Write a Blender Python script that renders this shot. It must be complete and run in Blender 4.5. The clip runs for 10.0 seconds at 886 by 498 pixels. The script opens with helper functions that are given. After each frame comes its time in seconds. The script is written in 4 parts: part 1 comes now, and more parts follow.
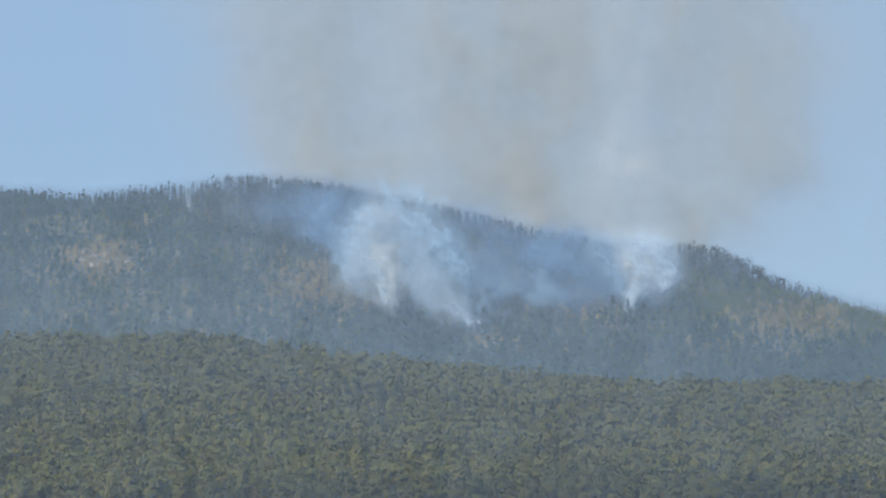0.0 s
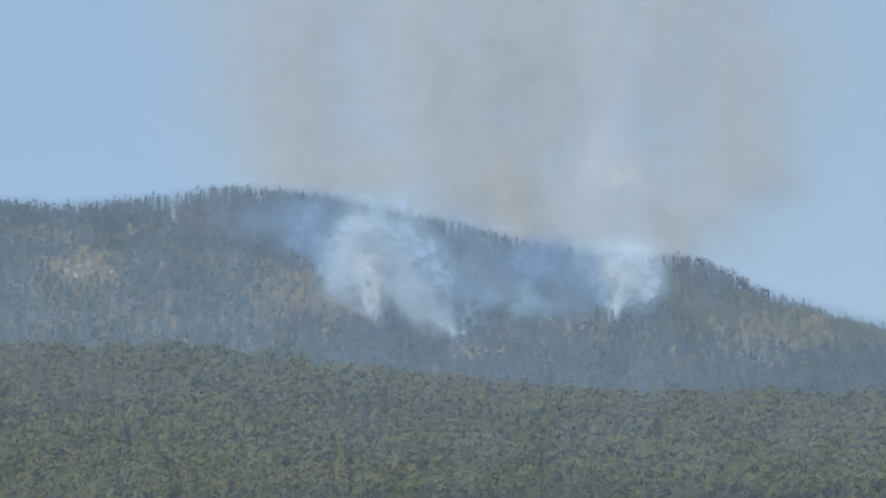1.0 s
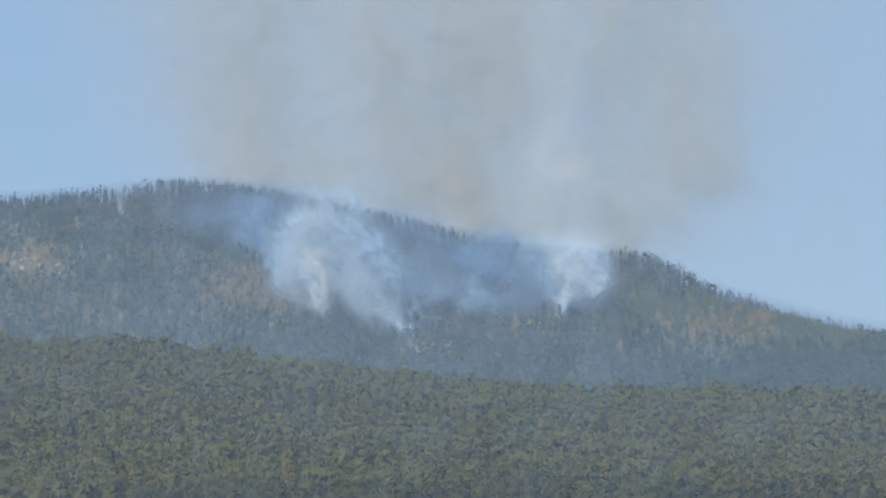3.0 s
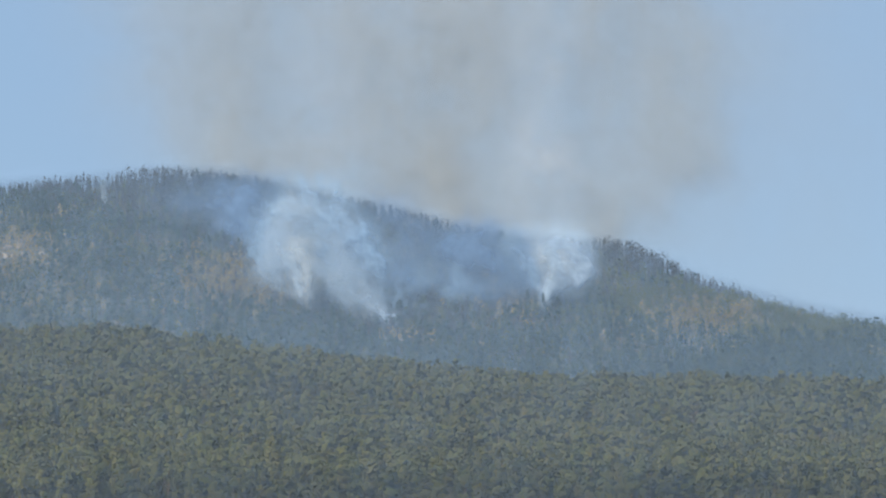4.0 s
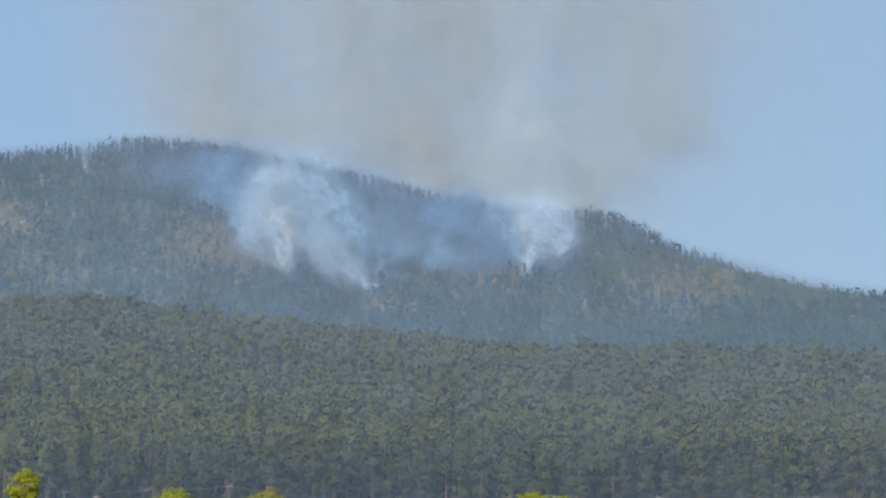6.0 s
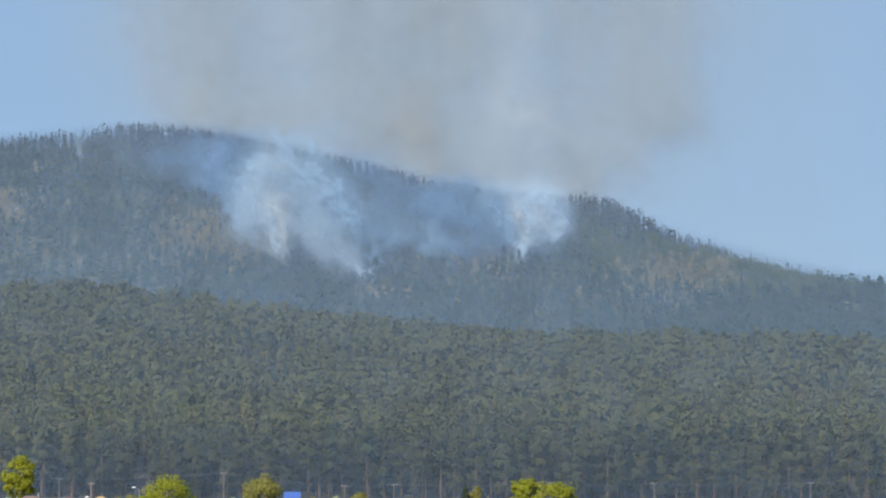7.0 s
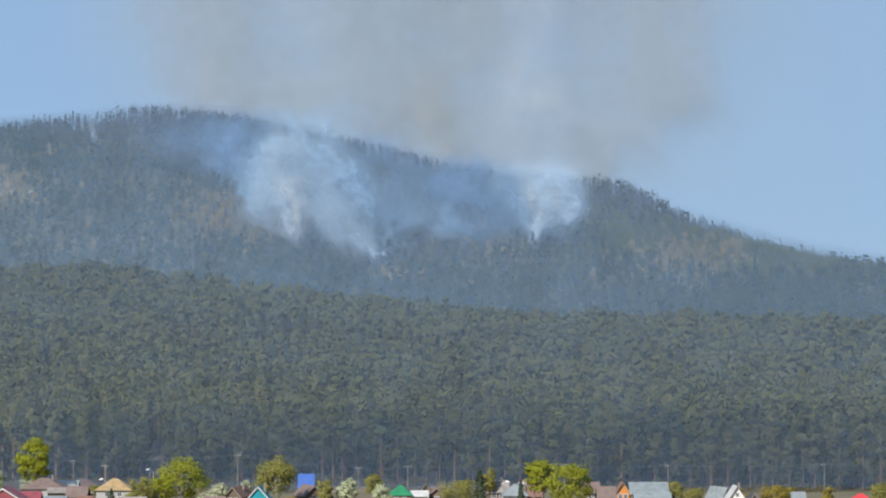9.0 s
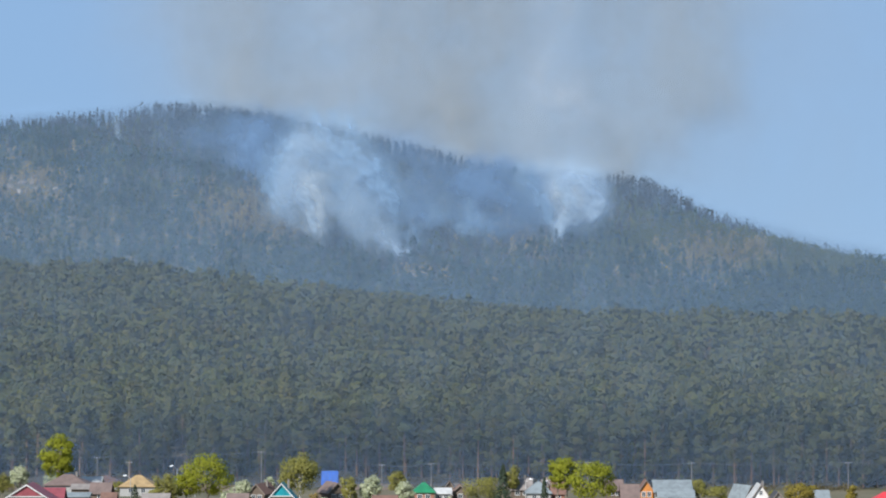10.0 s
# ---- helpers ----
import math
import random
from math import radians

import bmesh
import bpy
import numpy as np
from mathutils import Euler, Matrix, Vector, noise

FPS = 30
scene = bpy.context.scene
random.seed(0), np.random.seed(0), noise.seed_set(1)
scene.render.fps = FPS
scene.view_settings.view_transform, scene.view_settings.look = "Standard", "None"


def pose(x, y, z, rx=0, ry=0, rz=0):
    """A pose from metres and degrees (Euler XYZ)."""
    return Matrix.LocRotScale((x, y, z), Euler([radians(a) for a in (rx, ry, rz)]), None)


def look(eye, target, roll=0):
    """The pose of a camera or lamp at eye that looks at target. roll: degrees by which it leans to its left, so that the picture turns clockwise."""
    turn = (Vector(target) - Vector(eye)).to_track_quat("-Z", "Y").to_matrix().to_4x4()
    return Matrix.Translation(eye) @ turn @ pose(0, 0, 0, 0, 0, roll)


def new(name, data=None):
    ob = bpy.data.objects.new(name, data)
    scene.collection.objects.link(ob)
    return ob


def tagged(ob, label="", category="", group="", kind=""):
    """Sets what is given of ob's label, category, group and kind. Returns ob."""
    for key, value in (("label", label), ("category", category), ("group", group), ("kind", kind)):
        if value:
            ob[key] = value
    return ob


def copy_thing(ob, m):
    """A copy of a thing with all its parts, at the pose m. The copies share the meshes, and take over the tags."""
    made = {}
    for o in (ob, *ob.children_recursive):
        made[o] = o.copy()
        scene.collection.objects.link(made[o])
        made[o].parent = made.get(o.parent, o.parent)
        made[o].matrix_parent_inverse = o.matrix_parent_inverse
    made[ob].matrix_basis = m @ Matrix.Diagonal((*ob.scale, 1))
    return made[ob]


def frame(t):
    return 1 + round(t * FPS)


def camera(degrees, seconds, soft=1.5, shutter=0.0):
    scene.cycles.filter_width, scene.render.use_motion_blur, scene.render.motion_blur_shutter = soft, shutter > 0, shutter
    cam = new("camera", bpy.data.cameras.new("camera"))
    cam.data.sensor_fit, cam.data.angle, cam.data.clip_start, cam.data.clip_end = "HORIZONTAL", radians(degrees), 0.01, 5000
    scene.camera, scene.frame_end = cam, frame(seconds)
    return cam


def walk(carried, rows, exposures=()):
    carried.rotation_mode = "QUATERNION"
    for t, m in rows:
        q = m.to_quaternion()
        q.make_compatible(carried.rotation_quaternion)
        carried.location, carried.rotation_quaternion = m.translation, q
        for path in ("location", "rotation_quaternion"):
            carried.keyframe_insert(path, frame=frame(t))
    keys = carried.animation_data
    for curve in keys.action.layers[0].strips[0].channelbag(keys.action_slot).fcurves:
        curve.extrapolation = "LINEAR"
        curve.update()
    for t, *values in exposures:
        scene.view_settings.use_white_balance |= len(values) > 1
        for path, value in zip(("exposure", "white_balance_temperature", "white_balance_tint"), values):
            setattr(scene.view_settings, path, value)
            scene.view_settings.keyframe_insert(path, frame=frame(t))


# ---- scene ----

# The camera stands on a slope across the valley and turns with a long lens.
cam = camera(18.0, 10.0, soft=2.0)
EYE = 45.0          # metres above the village plain
F = 4950.0          # bearing units to the radian; bearing 784 is due north (+y)
LEVEL = 564.0       # height mark of the horizon in the same units, counted downwards
ROWS = [            # seconds, yaw, pitch, roll
    (0.0, 1.466, 2.877, 0.310), (0.5, 1.351, 2.969, 0.278), (1.0, 1.149, 3.095, 0.279), (1.5, 0.840, 3.087, 0.221),
    (2.0, 0.524, 3.083, 0.171), (2.5, 0.278, 3.050, 0.143), (4.0, -0.278, 2.737, 0.058), (4.5, -0.381, 2.597, 0.024),
    (5.0, -0.447, 2.427, 0.004), (5.5, -0.582, 2.280, 0.006), (6.0, -0.653, 2.123, -0.008), (7.5, -0.790, 1.737, 0.086),
    (8.0, -0.772, 1.634, 0.097), (8.5, -0.658, 1.516, 0.143), (9.0, -0.485, 1.478, 0.116), (9.5, -0.246, 1.443, 0.024),
    (10.0, 0.000, 1.423, 0.000),
]
EXPOSURE = 0.7
walk(cam, [(t, pose(0, 0, EYE, 90 + pitch, roll, yaw)) for t, yaw, pitch, roll in ROWS], exposures=[(0.0, EXPOSURE + 0.16, 6850, 10), (5.0, EXPOSURE + 0.13, 6820, 10), (8.0, EXPOSURE + 0.09, 6520, 10), (9.0, EXPOSURE + 0.09, 6500, 10), (10.0, EXPOSURE + 0.07, 6180, 10)])
scene.cycles.transparent_max_bounces = 48

# ---- light: clear spring day, sun behind the camera to the left ----
SUN_ELEVATION, SUN_AZIMUTH = 38.0, 214.0    # degrees; azimuth clockwise from +y
world = bpy.data.worlds.new("sky")
scene.world = world
world.use_nodes = True
wt = world.node_tree
sky = wt.nodes.new("ShaderNodeTexSky")
sky.sky_type, sky.sun_disc = "NISHITA", False
sky.sun_elevation, sky.sun_rotation = radians(SUN_ELEVATION), radians(SUN_AZIMUTH)
sky.air_density, sky.dust_density, sky.ozone_density, sky.altitude = 1.0, 0.3, 4.0, 2200
wt.nodes["Background"].inputs["Strength"].default_value = 0.053
hazy = wt.nodes.new("ShaderNodeMix")     # even smoke haze through the whole sky
hazy.data_type = "RGBA"
hazy.inputs[0].default_value = 0.88
hazy.inputs[7].default_value = (3.3, 5.16, 7.8, 1)
wt.links.new(sky.outputs[0], hazy.inputs[6])
wt.links.new(hazy.outputs[2], wt.nodes["Background"].inputs["Color"])
sun_data = bpy.data.lights.new("sun", "SUN")
sun_data.energy, sun_data.angle, sun_data.color = 5.0, radians(0.6), (1.0, 0.95, 0.87)
sun = new("sun", sun_data)
_a, _e = radians(SUN_AZIMUTH), radians(SUN_ELEVATION)
sun.matrix_world = look((0, 0, 300), (-math.sin(_a) * math.cos(_e) * 100, -math.cos(_a) * math.cos(_e) * 100, 300 - math.sin(_e) * 100))

rng = np.random.default_rng(7)


# ---- small tools ----
def value_noise(x, y, size, seed):
    """Smooth noise from 0 to 1 with features of that size in metres."""
    lattice = np.random.default_rng(seed).random((256, 256))
    gx, gy = np.asarray(x) / size + 1000.37, np.asarray(y) / size + 1000.71
    ix, iy = np.floor(gx).astype(int), np.floor(gy).astype(int)
    fx, fy = gx - ix, gy - iy
    fx, fy = fx * fx * (3 - 2 * fx), fy * fy * (3 - 2 * fy)
    at = lambda i, j: lattice[i % 256, j % 256]
    return (at(ix, iy) * (1 - fx) + at(ix + 1, iy) * fx) * (1 - fy) + (at(ix, iy + 1) * (1 - fx) + at(ix + 1, iy + 1) * fx) * fy


def fbm(x, y, size, seed, octaves=4):
    total, weight = 0.0, 0.0
    for k in range(octaves):
        total = total + value_noise(x, y, size / 2 ** k, seed + k) * 0.5 ** k
        weight += 0.5 ** k
    return total / weight


def smooth(a, b, v):
    t = np.clip((np.asarray(v, float) - a) / (b - a), 0, 1)
    return t * t * (3 - 2 * t)


def east(u, d):
    return (u - 784.0) / F * d


def height_at(v, d):
    return EYE + (LEVEL - v) / F * d


def mesh_of(name, verts, faces_tri=None, faces=None, mats=(), slots=None, normals=None):
    """A mesh from arrays: triangles by foreach_set, or mixed faces by from_pydata."""
    me = bpy.data.meshes.new(name)
    if faces is not None:
        me.from_pydata([tuple(map(float, p)) for p in verts], [], faces)
    else:
        verts, faces_tri = np.asarray(verts, np.float32), np.asarray(faces_tri, np.int32)
        n = len(faces_tri)
        me.vertices.add(len(verts))
        me.vertices.foreach_set("co", verts.ravel())
        me.loops.add(3 * n)
        me.loops.foreach_set("vertex_index", faces_tri.ravel())
        me.polygons.add(n)
        me.polygons.foreach_set("loop_start", np.arange(0, 3 * n, 3, dtype=np.int32))
        if slots is not None:
            me.polygons.foreach_set("material_index", np.asarray(slots, np.int32))
        me.update(calc_edges=True)
        if normals is not None:     # leaves take the light of the whole crown
            soft = me.attributes.new("custom_normal", "FLOAT_VECTOR", "POINT")
            soft.data.foreach_set("vector", np.asarray(normals, np.float32).ravel())
    for m in mats:
        me.materials.append(m)
    return me


def part(name, bm, material, parent=None, label=""):
    """Links a bmesh as one mesh object under a thing or a part."""
    me = bpy.data.meshes.new(name)
    bmesh.ops.recalc_face_normals(bm, faces=bm.faces)
    bm.to_mesh(me)
    bm.free()
    me.materials.append(material)
    ob = new(name, me)
    ob.parent = parent
    if label:
        ob["label"] = label
    return ob


def thing(name, m, label, category, group="", kind=""):
    ob = new(name)
    ob.empty_display_size = 0.5
    ob.matrix_world = m
    return tagged(ob, label, category, group, kind)


def box(bm, x0, x1, y0, y1, z0, z1):
    p = [bm.verts.new((x, y, z)) for z in (z0, z1) for x, y in ((x0, y0), (x1, y0), (x1, y1), (x0, y1))]
    for f in ((0, 1, 2, 3), (4, 5, 6, 7), (0, 1, 5, 4), (1, 2, 6, 5), (2, 3, 7, 6), (3, 0, 4, 7)):
        bm.faces.new([p[i] for i in f])
    return bm


def prism(bm, outline, y0, y1):
    """A closed outline in x and z, drawn out from y0 to y1."""
    a = [bm.verts.new((x, y0, z)) for x, z in outline]
    b = [bm.verts.new((x, y1, z)) for x, z in outline]
    bm.faces.new(a), bm.faces.new(b[::-1])
    for i in range(len(a)):
        j = (i + 1) % len(a)
        bm.faces.new((a[i], a[j], b[j], b[i]))
    return bm


def tube(bm, p0, p1, r0, r1, sides=6):
    p0, p1 = Vector(p0), Vector(p1)
    turn = (p1 - p0).to_track_quat("Z", "Y").to_matrix()
    rings = [[bm.verts.new(c + turn @ Vector((r * math.cos(2 * math.pi * k / sides), r * math.sin(2 * math.pi * k / sides), 0))) for k in range(sides)] for c, r in ((p0, r0), (p1, r1))]
    for k in range(sides):
        j = (k + 1) % sides
        bm.faces.new((rings[0][k], rings[0][j], rings[1][j], rings[1][k]))
    bm.faces.new(rings[0][::-1]), bm.faces.new(rings[1])
    return bm


# ---- materials ----
def material(name):
    m = bpy.data.materials.new(name)
    m.use_nodes = True
    t = m.node_tree
    t.nodes.clear()
    return m, t, t.nodes.new("ShaderNodeOutputMaterial")


def node(t, kind, **values):
    n = t.nodes.new(kind)
    for key, value in values.items():
        n.inputs[key.replace("_", " ")].default_value = value
    return n


def ramp(t, source, stops):
    n = t.nodes.new("ShaderNodeValToRGB")
    while len(n.color_ramp.elements) < len(stops):
        n.color_ramp.elements.new(0.5)
    for e, (at, c) in zip(n.color_ramp.elements, stops):
        e.position, e.color = at, (*c, 1) if len(c) == 3 else c
    t.links.new(source, n.inputs[0])
    return n


def mix(t, a, b, factor, blend="MIX"):
    n = t.nodes.new("ShaderNodeMix")
    n.data_type, n.blend_type = "RGBA", blend
    for value, key in ((factor, 0), (a, 6), (b, 7)):
        if isinstance(value, bpy.types.NodeSocket):
            t.links.new(value, n.inputs[key])
        else:
            n.inputs[key].default_value = value if key == 0 else (*value, 1)
    return n.outputs[2]


def noise_at(t, size, detail=3.0, rough=0.6, distortion=0.0, stretch=None):
    """Noise in world metres with features of that size."""
    geo = t.nodes.new("ShaderNodeNewGeometry")
    n = node(t, "ShaderNodeTexNoise", Scale=1.0 / size, Detail=detail, Roughness=rough, Distortion=distortion)
    source = geo.outputs["Position"]
    if stretch:
        s = t.nodes.new("ShaderNodeVectorMath")
        s.operation = "MULTIPLY"
        s.inputs[1].default_value = stretch
        t.links.new(source, s.inputs[0])
        source = s.outputs[0]
    t.links.new(source, n.inputs["Vector"])
    return n.outputs["Fac"]


def foliage(name, dark, mid, pale, patch=14.0, through_light=0.3):
    """Leaves: a matt front with light passing through, varied leaf by leaf and patch by patch."""
    m, t, out = material(name)
    leaf = t.nodes.new("ShaderNodeNewGeometry").outputs["Random Per Island"]
    patchy = noise_at(t, patch, 2.0)
    base = ramp(t, patchy, [(0.25, dark), (0.5, mid), (0.78, pale)]).outputs[0]
    fleck = ramp(t, leaf, [(0.0, (0.91, 0.91, 0.92)), (0.6, (1, 1, 1)), (1.0, (1.07, 1.06, 1.03))]).outputs[0]
    colour = mix(t, base, fleck, 1.0, "MULTIPLY")
    d, tr = t.nodes.new("ShaderNodeBsdfDiffuse"), t.nodes.new("ShaderNodeBsdfTranslucent")
    both = node(t, "ShaderNodeMixShader", Fac=through_light)
    t.links.new(colour, d.inputs[0]), t.links.new(colour, tr.inputs[0])
    t.links.new(d.outputs[0], both.inputs[1]), t.links.new(tr.outputs[0], both.inputs[2])
    t.links.new(both.outputs[0], out.inputs[0])
    return m


def surface(name, colours, size=0.6, rough=0.8, metal=0.0, bump=0.3, stretch=None):
    """A worn surface: coarse stains and fine grain, with a little relief."""
    m, t, out = material(name)
    coarse, fine = noise_at(t, size * 4, 3.0, stretch=stretch), noise_at(t, size * 0.5, 4.0, 0.7, stretch=stretch)
    colour = ramp(t, coarse, [(0.3, colours[0]), (0.7, colours[1])]).outputs[0]
    grain = ramp(t, fine, [(0.3, (0.78, 0.78, 0.78)), (0.7, (1.12, 1.12, 1.12))]).outputs[0]
    colour = mix(t, colour, grain, 1.0, "MULTIPLY")
    b = node(t, "ShaderNodeBsdfPrincipled", Roughness=rough, Metallic=metal)
    t.links.new(colour, b.inputs["Base Color"])
    relief = node(t, "ShaderNodeBump", Strength=bump, Distance=size * 0.15)
    t.links.new(fine, relief.inputs["Height"])
    t.links.new(relief.outputs[0], b.inputs["Normal"])
    t.links.new(b.outputs[0], out.inputs[0])
    return m


def shades(c, k=0.75):
    return (tuple(k * v for v in c), c)


PINE = foliage("pine_needles", (0.14, 0.121, 0.05), (0.124, 0.126, 0.05), (0.106, 0.13, 0.056), 7.5, 0.45)
FAR_PINE = foliage("mountain_needles", (0.038, 0.062, 0.042), (0.062, 0.088, 0.048), (0.092, 0.108, 0.05), 30.0, 0.6)
SCORCHED = foliage("scorched_needles", (0.055, 0.06, 0.055), (0.075, 0.075, 0.065), (0.1, 0.095, 0.075), 24.0, 0.45)
BARE_BIRCH = foliage("bare_birch_twigs", (0.19, 0.152, 0.066), (0.29, 0.228, 0.098), (0.4, 0.315, 0.14), 34.0, 0.6)
SPRING_BIRCH = foliage("spring_birch_leaves", (0.09, 0.108, 0.04), (0.128, 0.14, 0.046), (0.17, 0.168, 0.058), 34.0, 0.6)
LIME = foliage("fresh_leaves", (0.2, 0.222, 0.028), (0.27, 0.287, 0.036), (0.335, 0.338, 0.052), 1.8, 0.55)
OLIVE = foliage("olive_leaves", (0.2, 0.198, 0.06), (0.27, 0.26, 0.08), (0.335, 0.318, 0.11), 1.8, 0.58)
GOLD = foliage("golden_leaves", (0.21, 0.178, 0.04), (0.27, 0.222, 0.052), (0.315, 0.262, 0.07), 2.0, 0.55)
BLOSSOM = foliage("white_blossom", (0.22, 0.25, 0.13), (0.36, 0.39, 0.25), (0.52, 0.53, 0.42), 1.2, 0.35)
DRY_SCRUB = foliage("dry_scrub", (0.07, 0.062, 0.035), (0.105, 0.092, 0.05), (0.15, 0.125, 0.07), 3.0, 0.3)
SPRUCE = foliage("spruce_needles", (0.03, 0.045, 0.03), (0.045, 0.06, 0.04), (0.06, 0.075, 0.05), 2.0, 0.2)
PINE_BARK = surface("pine_bark", ((0.05, 0.035, 0.028), (0.23, 0.135, 0.08)), 1.1, 0.9, stretch=(1, 1, 0.3))
BARK = surface("grey_bark", ((0.14, 0.11, 0.085), (0.24, 0.2, 0.16)), 0.5, 0.9)
BIRCH_BARK = surface("birch_bark", ((0.4, 0.38, 0.34), (0.65, 0.62, 0.57)), 0.5, 0.8)
ROCK = surface("pale_rock", ((0.18, 0.16, 0.145), (0.32, 0.29, 0.26)), 4.0, 0.9, bump=0.6)


def ground_material():
    m, t, out = material("ground")
    geo = t.nodes.new("ShaderNodeNewGeometry")
    xyz = t.nodes.new("ShaderNodeSeparateXYZ")
    t.links.new(geo.outputs["Position"], xyz.inputs[0])

    def between(a, b):
        n = t.nodes.new("ShaderNodeMapRange")
        n.inputs[1].default_value, n.inputs[2].default_value = a, b
        t.links.new(xyz.outputs["Y"], n.inputs[0])
        return n.outputs[0]

    meadow = ramp(t, noise_at(t, 22, 5.0, 0.65), [(0.3, (0.048, 0.05, 0.024)), (0.5, (0.078, 0.07, 0.04)), (0.7, (0.12, 0.1, 0.062))]).outputs[0]
    floor = ramp(t, noise_at(t, 6, 4.0), [(0.3, (0.025, 0.023, 0.016)), (0.7, (0.055, 0.044, 0.03))]).outputs[0]
    slope = ramp(t, noise_at(t, 50, 6.0, 0.7), [(0.3, (0.045, 0.05, 0.028)), (0.55, (0.075, 0.072, 0.04)), (0.75, (0.12, 0.1, 0.06))]).outputs[0]
    colour = mix(t, meadow, floor, between(738, 760))
    colour = mix(t, colour, slope, between(1900, 1960))
    b = node(t, "ShaderNodeBsdfPrincipled", Roughness=0.95)
    relief = node(t, "ShaderNodeBump", Strength=0.4, Distance=0.4)
    t.links.new(noise_at(t, 1.5, 5.0), relief.inputs["Height"])
    t.links.new(relief.outputs[0], b.inputs["Normal"])
    t.links.new(colour, b.inputs["Base Color"])
    t.links.new(b.outputs[0], out.inputs[0])
    return m


GROUND = ground_material()

# ---- the land: village plain, wooded fore-hill, valley and mountain ----
RIDGE_U = np.array([-600, -140, 0, 90, 180, 230, 285, 360, 430, 500, 580, 680, 780, 880, 960, 1050, 1090, 1140, 1200, 1240, 1290, 1380, 1460, 1568, 1700, 2200], float)
RIDGE_V = np.array([206, 203, 215, 211, 204, 196, 190, 190, 194, 208, 230, 250, 274, 298, 310, 318, 318, 325, 350, 372, 388, 412, 434, 453, 470, 500], float)
CREST_U = np.array([-600, -140, 0, 250, 400, 560, 780, 1000, 1200, 1400, 1568, 2200], float)
CREST_V = np.array([475, 462, 462, 469, 485, 505, 530, 548, 551, 557, 562, 570], float)
CREST_D, VALLEY_D = 1420.0, 2020.0
PINE_H, FAR_H = 18.0, 15.0


def edge_of(u):
    """Where the near wood begins."""
    return 790 - 46 * smooth(400, 1350, u) + 6 * np.sin(np.asarray(u) / 90.0)


def ridge_of(u):
    return 3350 - 260 * smooth(850, 1250, u)


def land(x, y):
    x, y = np.asarray(x, float), np.asarray(y, float)
    u = np.clip(784 + F * x / np.maximum(y, 300), -600, 2200)
    # slope under the camera
    z = 43.3 * (1 - smooth(5, 300, y))
    # fore-hill
    crest = height_at(np.interp(u, CREST_U, CREST_V), CREST_D) - PINE_H
    rise = np.clip((y - edge_of(u)) / (CREST_D - edge_of(u)), 0, 1)
    hill = crest * (0.55 * rise + 0.45 * np.sin(rise * math.pi / 2) ** 1.3)
    hill = np.where(y > CREST_D, crest + (12 - crest) * smooth(CREST_D, VALLEY_D, y), hill)
    z = z + np.where(y > 700, hill, 0) + (fbm(x, y, 130, 11) - 0.5) * 7 * smooth(850, 1000, y) * (1 - smooth(1260, 1380, y))
    # mountain
    top_d = ridge_of(u)
    top = height_at(np.interp(u, RIDGE_U, RIDGE_V), top_d) - FAR_H
    climb = np.clip((y - VALLEY_D) / (top_d - VALLEY_D), 0, 1)
    mount = 12 + (top - 12) * (0.75 * climb + 0.25 * np.sin(climb * math.pi / 2))
    mount = mount + (fbm(x, y, 260, 23) - 0.5) * 40 * smooth(0, 0.25, climb) * (1 - smooth(0.75, 1.0, climb))
    mount = np.where(y > top_d, top * (1 - 0.8 * smooth(top_d, top_d + 900, y)), mount)
    return np.where(y > VALLEY_D, mount, z)


def place_on_mountain(u, v, lift=0.0):
    """The nearest place of the mountain that shows at that bearing and height mark."""
    d = np.arange(VALLEY_D, ridge_of(u) + 1, 4.0)
    z = land(east(u, d), d) + lift
    seen = LEVEL - (z - EYE) / d * F
    k = int(np.argmax(seen <= v)) if np.any(seen <= v) else len(d) - 1
    return float(east(u, d[k])), float(d[k]), float(land(east(u, d[k]), d[k]))


def build_ground():
    xs = np.concatenate([np.linspace(-4900, -900, 30)[:-1], np.arange(-900, 901, 15.0), np.linspace(900, 4900, 30)[1:]])
    ys = np.concatenate([np.linspace(-4900, -60, 25)[:-1], np.arange(-60, 3700, 15.0), np.linspace(3700, 4950, 20)[1:]])
    gx, gy = np.meshgrid(xs, ys)
    verts = np.stack([gx, gy, land(gx, gy)], -1).reshape(-1, 3)
    w = len(xs)
    i = (np.arange(len(ys) - 1)[:, None] * w + np.arange(w - 1)).ravel()
    tris = np.concatenate([np.stack([i, i + 1, i + w + 1], 1), np.stack([i, i + w + 1, i + w], 1)])
    me = mesh_of("ground", verts, tris, mats=[GROUND])
    me.polygons.foreach_set("use_smooth", np.ones(len(me.polygons), bool))
    return tagged(new("ground", me), "dry grassy plain rising to wooded hills and a mountain", "ground", kind="structure")


build_ground()


# ---- trees as triangles ----
def leaf_triangles(centres, out, size, g, flat=0.5):
    """One ragged triangle at each centre, facing outwards and up."""
    n = len(centres)
    normal = out + g.normal(0, 0.38, (n, 3)) + np.array([0, 0, flat])
    normal /= np.linalg.norm(normal, axis=1, keepdims=True)
    side = np.cross(normal, g.normal(0, 1, (n, 3)))
    side /= np.linalg.norm(side, axis=1, keepdims=True)
    up = np.cross(normal, side)
    s = (size * g.uniform(0.65, 1.35, n))[:, None]
    return np.stack([centres + side * s, centres - 0.6 * side * s + 0.8 * up * s, centres - 0.5 * side * s - 0.8 * up * s], 1)


